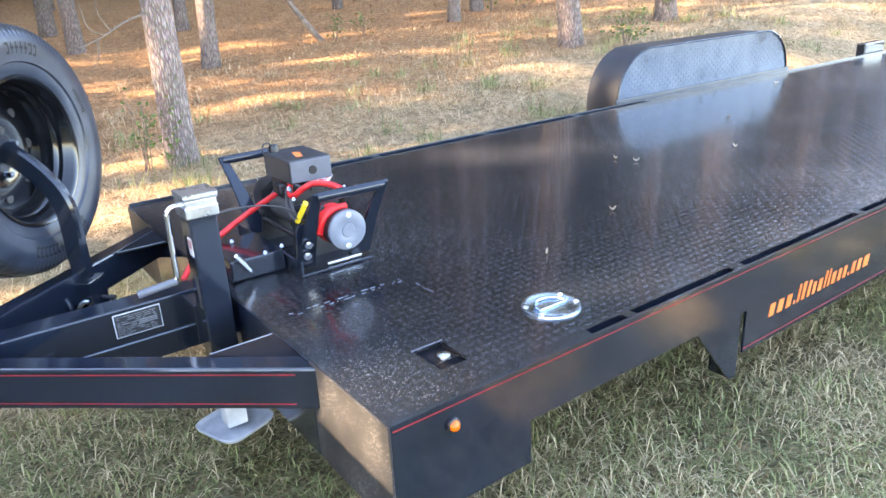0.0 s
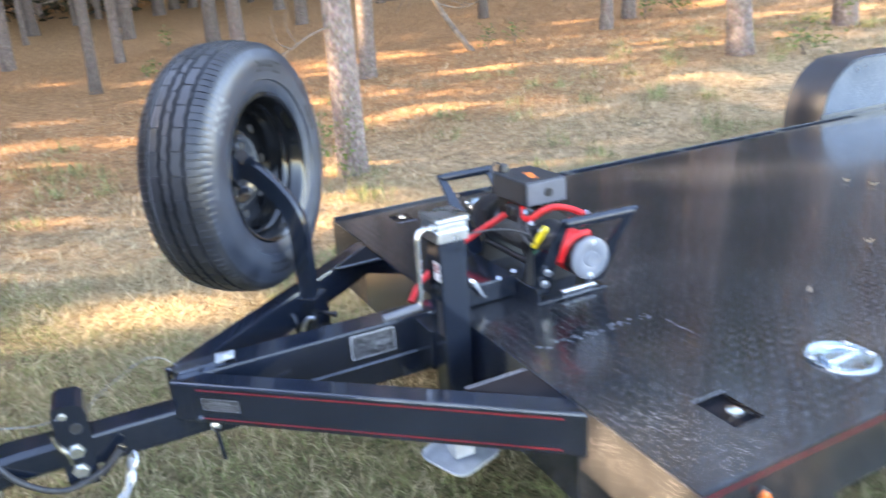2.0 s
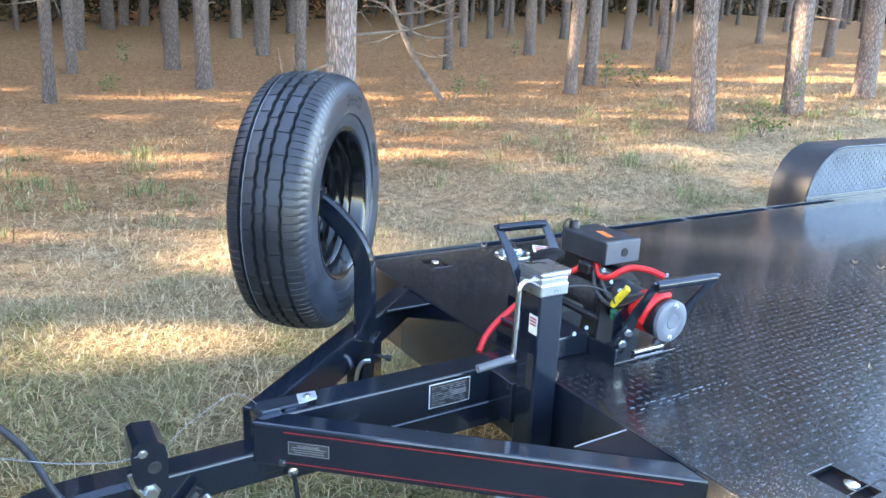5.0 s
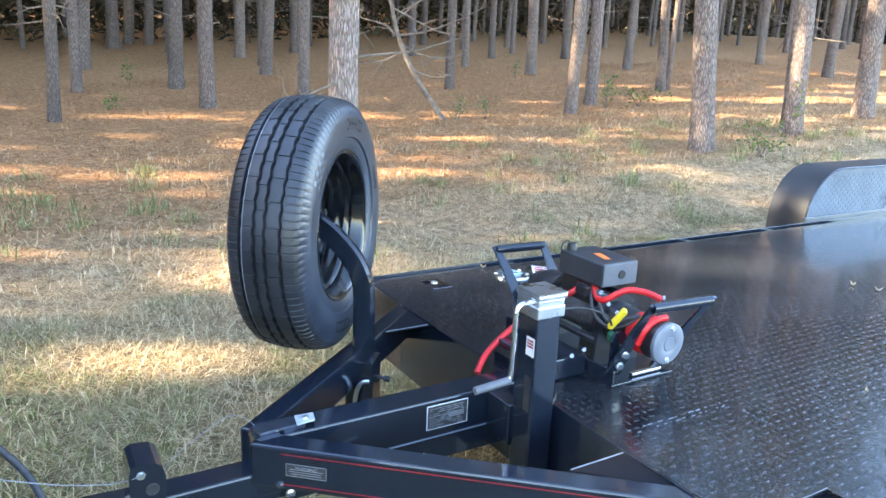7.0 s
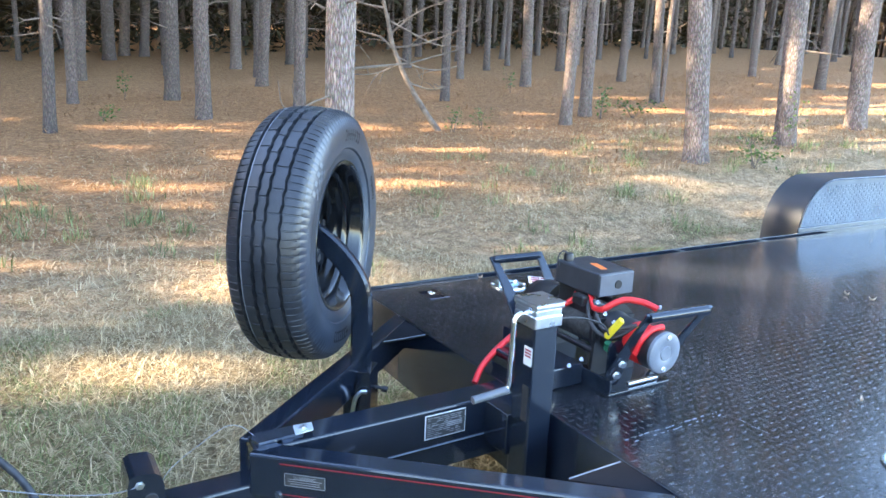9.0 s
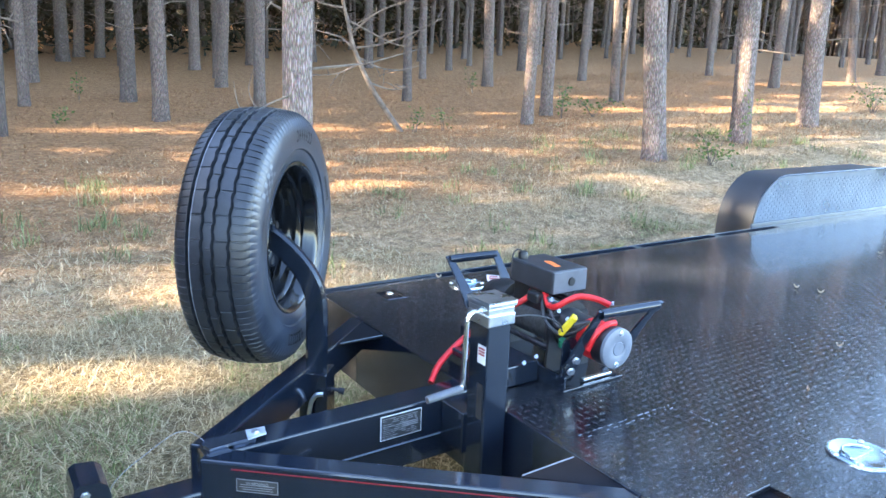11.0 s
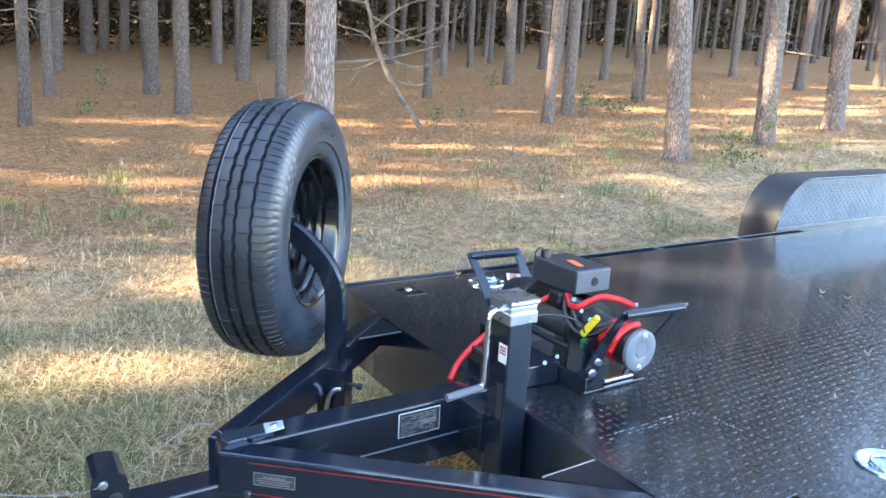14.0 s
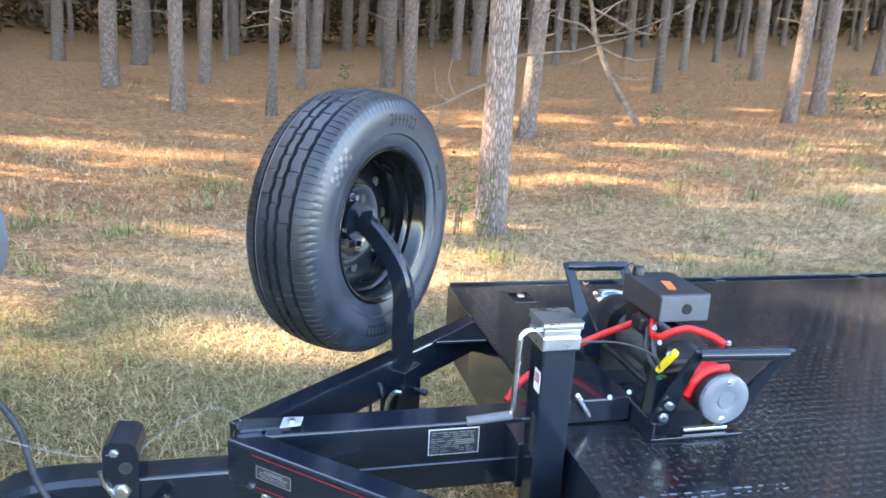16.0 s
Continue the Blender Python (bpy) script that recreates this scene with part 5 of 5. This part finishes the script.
NEAR_TREES = [
    # x, y, thickness, lean towards +x, towards -y
    (0.88, 4.40, 0.225, -0.4, 0.0), (2.41, 8.03, 0.21, 3.3, 1.2), (5.88, 5.24, 0.275, -2.6, -3.0), (8.03, 5.54, 0.275, -0.7, -1.0), (10.39, 5.91, 0.30, -1.5, -2.6),
    (6.42, 8.30, 0.185, 0.4, 0.3), (7.32, 8.86, 0.21, -0.4, -0.3), (9.88, 9.69, 0.185, -1.7, -1.8), (10.17, 9.78, 0.105, 0.5, 0.6), (1.43, 11.05, 0.235, 1.4, 0.3),
    (1.48, 13.75, 0.27, 1.6, 0.3), (-0.20, 13.55, 0.175, 0.2, 0.0), (0.27, 17.82, 0.28, 2.5, 0.3), (1.69, 24.5, 0.38, 2.5, 0.3), (2.41, 26.6, 0.34, 2.2, 0.3),
    (2.95, 26.0, 0.31, 2.5, 0.5), (4.46, 20.26, 0.30, 1.7, 0.5), (3.71, 15.44, 0.26, 2.0, 0.7), (6.43, 21.35, 0.28, 0.9, 0.3), (3.31, 11.92, 0.205, 0.5, 0.2),
    (6.20, 11.68, 0.178, 0.4, 0.2), (9.00, 15.56, 0.18, -1.0, -0.7), (9.40, 13.28, 0.25, -0.6, -0.5), (9.35, 19.19, 0.27, -0.2, -0.1), (17.5, 13.1, 0.21, -0.7, -1.0),
    (15.9, 10.0, 0.25, 0.8, 1.3), (19.5, 9.95, 0.22, -2.2, -4.0), (23.2, 10.9, 0.36, -1.4, -2.6), (-0.73, 10.30, 0.152, 2.0, 0.1), (-2.03, 10.33, 0.205, 2.0, -0.2),
    (-3.47, 13.12, 0.30, 2.0, -0.4), (-3.67, 17.26, 0.33, 1.2, -0.2), (-1.98, 14.01, 0.225, 2.0, -0.2), (-5.42, 17.5, 0.26, 2.6, -0.6), (-1.82, 21.7, 0.31, 1.5, -0.1),
    (12.6, 13.4, 0.22, 0.4, 0.5), (13.2, 16.6, 0.26, 0.3, -0.4),
]


# seed picked by where the unseen trees let sun patches fall
WOOD_SEED = 5024
# tree spots left empty so the low sun reaches chosen patches
GAPS = [(-19.7, 8.7), (-14.7, 6.7), (-23.0, 9.3), (-23.7, 11.5), (-25.9, 11.2), (-16.0, 6.8), (-21.4, 9.9), (-21.8, 11.8), (-30.1, 13.8), (-18.2, 9.9), (-16.9, 11.1), (-16.3, 4.6)]


def build_wood():
    rng = random.Random(77)
    spots = []
    for i, (x, y, d, lx, ly) in enumerate(NEAR_TREES):
        # edge trees get brighter bark for the open sky that lights them
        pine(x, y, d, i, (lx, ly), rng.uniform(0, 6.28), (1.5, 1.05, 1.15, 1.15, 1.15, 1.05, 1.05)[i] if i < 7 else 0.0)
        spots.append((x, y))
    rng, tries = random.Random(WOOD_SEED), 0
    for k in range(84):
        rng.random()
    while len(spots) < 299 and tries < 20000:
        tries += 1
        x, y = rng.uniform(-36, 34), rng.uniform(4.5, 36)
        if -9 < x < 22 and y < 17.5 or y < 11 and x > 20:
            continue
        # unseen left-hand trees packed closer to shade the open strip
        near = 1.6 if x < -9 and y < 16 else 2.15
        if any((x - a) ** 2 + (y - b) ** 2 < near ** 2 for a, b in spots):
            continue
        spots.append((x, y))
        d, lean, spin = rng.uniform(0.13, 0.245), (rng.gauss(0, 1.2), rng.gauss(0, 1.2)), rng.uniform(0, 6.28)
        if not any((x - a) ** 2 + (y - b) ** 2 < 0.4 ** 2 for a, b in GAPS):
            c, q = math.cos(spin), math.sin(spin)
            pine(x, y, d, len(spots) - 9, (lean[0] * c + lean[1] * q, lean[1] * c - lean[0] * q), spin)
    # unseen pines added beyond the tow truck to shade the near-side grass
    rng, made = random.Random(8), 0
    while made < 46:
        x, y = rng.uniform(-40, -12), rng.uniform(-12, 4.4)
        if y > -0.437 * x - 3.2 or any((x - a) ** 2 + (y - b) ** 2 < 4 for a, b in spots):
            continue
        made += 1
        spots.append((x, y))
        pine(x, y, rng.uniform(0.15, 0.25), made, (rng.gauss(0, 1), rng.gauss(0, 1)), rng.uniform(0, 6.28))
    # the wood farther in, one mass of trunks and foliage
    vs, fs = [], []
    for k in range(1000):
        x, y = rng.uniform(-90, 130), rng.uniform(16, 90)
        if -37 < x < 35 and y < 37:
            continue
        r, h, z = rng.uniform(0.10, 0.19), rng.uniform(13, 18), ground_z(x, min(y, 90)) - 0.3
        lx, ly = rng.gauss(0, 0.25), rng.gauss(0, 0.25)
        i = len(vs)
        for zz, q in ((0, 1.0), (h * 0.5, 0.8), (h, 0.35)):
            for j in range(7):
                a = 2 * math.pi * j / 7
                vs.append((x + lx * zz / h + r * q * math.cos(a), y + ly * zz / h + r * q * math.sin(a), z + zz))
        for b in (0, 7):
            for j in range(7):
                fs.append((i + b + j, i + b + (j + 1) % 7, i + b + 7 + (j + 1) % 7, i + b + 7 + j))
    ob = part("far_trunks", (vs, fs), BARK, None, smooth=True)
    # deep trunks darkened in colour for the shade of the wood
    ob["bark_light"] = 0.7
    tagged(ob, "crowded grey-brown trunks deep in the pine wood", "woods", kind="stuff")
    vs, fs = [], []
    # high leaves added to shade the far ground
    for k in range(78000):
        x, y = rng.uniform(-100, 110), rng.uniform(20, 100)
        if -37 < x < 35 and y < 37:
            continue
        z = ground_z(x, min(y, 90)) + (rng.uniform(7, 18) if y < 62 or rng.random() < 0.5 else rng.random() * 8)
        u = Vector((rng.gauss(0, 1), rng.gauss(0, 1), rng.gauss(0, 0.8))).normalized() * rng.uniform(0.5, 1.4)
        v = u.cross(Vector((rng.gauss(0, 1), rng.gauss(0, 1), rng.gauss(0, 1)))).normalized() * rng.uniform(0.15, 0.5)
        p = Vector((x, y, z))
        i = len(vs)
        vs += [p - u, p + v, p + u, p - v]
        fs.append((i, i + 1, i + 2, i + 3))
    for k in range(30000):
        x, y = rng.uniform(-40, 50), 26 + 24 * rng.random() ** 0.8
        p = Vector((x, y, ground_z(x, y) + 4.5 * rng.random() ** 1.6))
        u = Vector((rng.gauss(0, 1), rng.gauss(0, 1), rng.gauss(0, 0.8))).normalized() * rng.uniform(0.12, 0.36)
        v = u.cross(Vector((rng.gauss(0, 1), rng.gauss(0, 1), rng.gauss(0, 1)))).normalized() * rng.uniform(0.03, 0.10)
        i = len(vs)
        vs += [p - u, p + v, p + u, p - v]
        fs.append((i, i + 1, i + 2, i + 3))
    tagged(part("far_foliage", (vs, fs), FARLEAF, None), "green and brown canopy and understorey, darkened in colour for deep-wood shade", "woods", kind="stuff")
    # curved sheet whose dark colour stands for shade between the farthest trunks
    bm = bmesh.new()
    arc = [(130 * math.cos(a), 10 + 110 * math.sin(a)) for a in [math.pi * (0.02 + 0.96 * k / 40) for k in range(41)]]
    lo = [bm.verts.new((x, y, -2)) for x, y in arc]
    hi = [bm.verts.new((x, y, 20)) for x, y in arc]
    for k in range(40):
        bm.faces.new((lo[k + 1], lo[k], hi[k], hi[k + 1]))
    tagged(part("backdrop", bm, FARSHADE, None), "dark brown sheet standing for the shaded depth of the pine wood", "backdrop", kind="structure")


build_wood()


# ---- grass, needles, shrubs ----
def blades(count, place, size, lay, seed, width=0.0035):
    """Bent two-step blades: place(rng) gives a point or None, size a height range, lay how flat they lie."""
    rng = random.Random(seed)
    vs, fs = [], []
    made = 0
    while made < count:
        p = place(rng)
        made += 1
        if p is None:
            continue
        x, y = p
        z = ground_z(x, y) + 0.025 * noise.noise((x * 0.9, y * 0.9, 0)) - 0.004
        h = rng.uniform(*size)
        a = rng.uniform(0, 6.283)
        fl = min(1.45, abs(rng.gauss(lay, 0.35)))
        dx, dy = math.cos(a), math.sin(a)
        w = width * rng.uniform(0.6, 1.3)
        sx, sy = -dy * w, dx * w
        m1, m2 = h * 0.55, h * 0.45
        f2 = min(1.6, fl * 1.7 + 0.15)
        ax, ay, az = x + dx * math.sin(fl) * m1, y + dy * math.sin(fl) * m1, z + math.cos(fl) * m1
        bx, by, bz = ax + dx * math.sin(f2) * m2, ay + dy * math.sin(f2) * m2, max(z + 0.003, az + math.cos(f2) * m2)
        i = len(vs)
        vs += [(x - sx, y - sy, z), (x + sx, y + sy, z), (ax + sx * 0.8, ay + sy * 0.8, az), (ax - sx * 0.8, ay - sy * 0.8, az), (bx, by, bz)]
        fs += [(i, i + 1, i + 2, i + 3), (i + 3, i + 2, i + 4)]
    return vs, fs


def patchy(x, y, s=1.1, o=0.0):
    return noise.noise((x * s + o, y * s, o * 0.37))


def near_spot(rng):
    x, y = rng.uniform(-2.6, 3.2), rng.uniform(-1.0, 3.5)
    if rng.random() < 0.16:
        x, y = rng.uniform(-3.5, 5.0), 3.3 + rng.expovariate(1.3)
    return (x, y)


def mid_spot(rng):
    x = rng.uniform(-5.5, 12)
    y = 3.4 + 4.6 * rng.random() ** 1.3
    return (x, y) if patchy(x, y, 0.8, 3.1) > -0.25 - 0.1 * rng.random() else None


def wood_spot(rng):
    return rng.uniform(-9, 18), 5.0 + 10 * rng.random() ** 1.2


def tuft_spot(spread, n, x0, x1, y0, y1, o):
    """Blades gathered into tufts."""
    state = {"k": 0, "p": (0, 0)}

    def spot(rng):
        if state["k"] <= 0:
            state["k"] = rng.randint(n // 2, n)
            while True:
                x, y = rng.uniform(x0, x1), rng.uniform(y0, y1)
                if patchy(x, y, 0.7, o) > rng.uniform(-0.4, 0.2):
                    break
            state["p"] = (x, y)
        state["k"] -= 1
        return state["p"][0] + rng.gauss(0, spread), state["p"][1] + rng.gauss(0, spread)
    return spot


tagged(part("dry_grass", blades(190000, lambda r: (lambda p: p if patchy(*p, 1.3, 4.0) < 0.34 - 0.3 * r.random() else None)(near_spot(r)), (0.03, 0.105), 1.12, 1, 0.0019), DRYGRASS, None), "trampled straw-coloured dry grass", "grass", kind="stuff")
tagged(part("green_grass", blades(105000, lambda r: (lambda p: p if patchy(*p, 1.6, 7.0) > -0.1 and p[1] < 3.4 + 0.5 * patchy(*p, 2.0, 1.0) else None)(near_spot(r)), (0.03, 0.095), 0.92, 2, 0.0020), GREENGRASS, None), "short green grass among the straw", "grass", kind="stuff")
tagged(part("thatch", blades(60000, near_spot, (0.03, 0.08), 1.4, 12, 0.0022), THATCH, None), "flat brown thatch between the grass blades", "grass", kind="stuff")
tagged(part("dry_grass_strip", blades(17000, tuft_spot(0.10, 60, -5.5, 12, 3.4, 8.0, 3.1), (0.03, 0.11), 0.85, 3, 0.004), STRAW, None), "thin dry grass along the wood's edge", "grass", kind="stuff")
tagged(part("straw_litter", blades(42000, lambda r: (r.uniform(-5.5, 12), r.uniform(3.2, 8.5)), (0.05, 0.12), 1.4, 8, 0.0035), STRAW, None), "flattened straw and stems on bare soil", "grass", kind="stuff")
tagged(part("green_grass_strip", blades(3600, tuft_spot(0.07, 40, -5.5, 9, 3.4, 7.0, 5.0), (0.05, 0.19), 0.5, 4, 0.004), GREENGRASS, None), "green tufts along the wood's edge", "grass", kind="stuff")
tagged(part("pine_straw", blades(70000, wood_spot, (0.10, 0.22), 1.38, 5, 0.004), NEEDLES, None), "fallen brown pine needles", "pine straw", kind="stuff")


# ---- fallen wood, saplings, leaves ----
def build_undergrowth():
    rng = random.Random(31)
    limb = thing("leaning_dead_limb", (4.27, 8.50, ground_z(4.27, 8.50)), "bare grey dead limb leaning out of the pine straw", "branch")
    P = smooth_path([(4.28, 8.49, 0.60), (4.04, 8.64, 0.97), (3.80, 8.78, 1.40), (3.62, 8.89, 1.86), (3.54, 8.94, 2.24), (3.48, 8.98, 2.54), (3.40, 9.03, 3.2)], 5)
    part("stem", sweep(P, lambda t: circle(0.045 * (1 - 0.6 * t), 8)), TWIG, limb, smooth=True)
    for pts in ([(3.62, 8.89, 1.84), (3.45, 8.99, 2.00), (3.21, 9.14, 2.07), (2.98, 9.28, 2.15)], [(3.62, 8.89, 1.86), (3.93, 8.70, 1.92), (4.34, 8.46, 2.10), (4.68, 8.25, 2.31)], [(3.66, 8.87, 1.74), (3.94, 8.70, 1.60), (4.22, 8.53, 1.58), (4.45, 8.4, 1.66)], [(3.54, 8.94, 2.24), (3.79, 8.79, 2.10), (4.14, 8.58, 1.93), (4.5, 8.4, 1.92)], [(3.70, 8.84, 1.65), (3.39, 9.03, 1.49), (3.03, 9.24, 1.46)], [(3.82, 8.77, 1.38), (4.1, 8.6, 1.30), (4.35, 8.45, 1.38)], [(3.50, 8.97, 2.4), (3.2, 9.1, 2.45), (2.9, 9.2, 2.62)], [(3.58, 8.92, 2.05), (3.9, 8.75, 2.35), (4.3, 8.55, 2.55)]):
        q = smooth_path(pts, 5)
        part("twig", sweep(q, lambda t: circle(0.017 * (1 - 0.7 * t), 5)), TWIG, limb)
        for k in range(4):
            p = q[rng.randrange(3, len(q) - 1)]
            d = Vector((rng.gauss(0, 1), rng.gauss(0, 0.6), rng.gauss(0, 1))).normalized() * rng.uniform(0.15, 0.4)
            part("twig", sweep([p, p + d * 0.5, p + d + Vector((0, 0, -0.04))], lambda t: circle(0.008 * (1 - 0.6 * t), 4)), TWIG, limb)
    # bare side branch of the nearest pine
    br = thing("dead_side_branch", (0.80, 4.32, 1.30), "pale bare twigs growing from a pine trunk", "branch")
    for pts, r in (([(0.82, 4.36, 1.32), (0.64, 4.28, 1.27), (0.46, 4.25, 1.18), (0.32, 4.25, 1.13)], 0.008), ([(0.49, 4.25, 1.19), (0.39, 4.20, 1.25), (0.36, 4.20, 1.41)], 0.005), ([(0.44, 4.25, 1.17), (0.41, 4.20, 1.05), (0.36, 4.20, 1.00)], 0.005), ([(0.54, 4.26, 1.21), (0.46, 4.20, 1.35), (0.49, 4.18, 1.50)], 0.004), ([(0.38, 4.25, 1.15), (0.30, 4.30, 1.07)], 0.004)):
        part("twig", sweep(smooth_path(pts, 5), lambda t, r=r: circle(r * (1 - 0.6 * t), 5)), TWIG, br)

    def sapling(x, y, h, n, spread, leaf=0.035, label="small green sapling with thin leaves in the straw", mat=SHRUB):
        z = ground_z(x, y)
        root = thing("sapling", (x, y, z), label, "shrub", "saplings and shrubs of the wood")
        vs, fs = [], []
        stems = bmesh.new()
        for k in range(max(2, n // 14)):
            top = Vector((x + rng.gauss(0, spread * 0.6), y + rng.gauss(0, spread * 0.6), z + h * rng.uniform(0.6, 1)))
            sweep([Vector((x + rng.gauss(0, 0.02), y + rng.gauss(0, 0.02), z - 0.02)), (Vector((x, y, z)) + top) / 2 + Vector((rng.gauss(0, 0.02), 0, h * 0.08)), top], lambda t: circle(0.005 * (1 - 0.6 * t), 5), stems)
            for j in range(14):
                f = rng.uniform(0.3, 1.0)
                p = Vector((x, y, z)).lerp(top, f) + Vector((rng.gauss(0, spread * 0.35), rng.gauss(0, spread * 0.35), rng.gauss(0, 0.03)))
                u = Vector((rng.gauss(0, 1), rng.gauss(0, 1), rng.gauss(0.2, 0.6))).normalized() * leaf * rng.uniform(0.7, 1.5)
                v = u.cross(Vector((rng.gauss(0, 1), rng.gauss(0, 1), rng.gauss(0, 1)))).normalized() * leaf * 0.35
                i = len(vs)
                vs += [p, p + u * 0.5 + v, p + u * 1.1, p + u * 0.5 - v]
                fs.append((i, i + 1, i + 2, i + 3))
        tagged(part("stem", stems, TWIG, root), kind="stuff")
        tagged(part("leaves", (vs, fs), mat, root), kind="stuff")
    sapling(0.62, 4.35, 0.62, 70, 0.10)
    sapling(0.72, 4.15, 0.35, 40, 0.10)
    sapling(0.84, 4.27, 0.78, 45, 0.07, label="green sprig growing against a pine trunk")
    sapling(6.15, 4.62, 0.40, 120, 0.22, 0.045)
    sapling(7.46, 5.66, 0.22, 56, 0.18, 0.032)
    sapling(7.80, 5.30, 0.75, 50, 0.10, 0.045)
    sapling(7.30, 8.45, 0.65, 80, 0.16, 0.055)
    sapling(8.0, 8.4, 0.35, 120, 0.30, 0.05)
    sapling(13.1, 6.2, 0.6, 150, 0.45, 0.05)
    sapling(8.15, 12.2, 0.5, 50, 0.14, 0.05)
    sapling(4.35, 8.35, 0.35, 60, 0.15, 0.04)
    sapling(4.75, 8.2, 0.40, 50, 0.2, 0.04)
    sapling(0.65, 13.9, 0.5, 40, 0.15, 0.06)
    sapling(0.02, 11.2, 0.25, 50, 0.14, 0.05)
    # dry leaves lying on the deck
    for k, (x, y) in enumerate(((1.95, 1.13), (1.975, 1.03), (0.87, 0.465), (4.43, 1.79), (2.5, 0.87), (0.56, 2.01), (1.35, 0.62), (3.1, 1.3))):
        a, L = rng.uniform(0, 6.28), rng.uniform(0.010, 0.016)
        u, v = Vector((math.cos(a), math.sin(a), 0)), Vector((-math.sin(a), math.cos(a), 0))
        bm = bmesh.new()
        g = []
        for i in range(6):
            t = i / 5
            w = L * 0.32 * math.sin(math.pi * (0.08 + 0.86 * t))
            c = Vector((x, y, H + 0.0035)) + u * L * (t - 0.5) * 2 + Vector((0, 0, 0.012 * (2 * t - 1) ** 2))
            g.append([bm.verts.new(c + v * w + Vector((0, 0, 0.006))), bm.verts.new(c), bm.verts.new(c - v * w + Vector((0, 0, 0.006)))])
        for p, q in zip(g, g[1:]):
            bm.faces.new((p[0], p[1], q[1], q[0])), bm.faces.new((p[1], p[2], q[2], q[1]))
        bmesh.ops.solidify(bm, geom=list(bm.faces), thickness=0.0006)
        tagged(part("dry_leaf", bm, LEAFDRY, None, smooth=True), "curled pale dry leaf lying on the deck", "leaf", "dry leaves on the deck")


build_undergrowth()
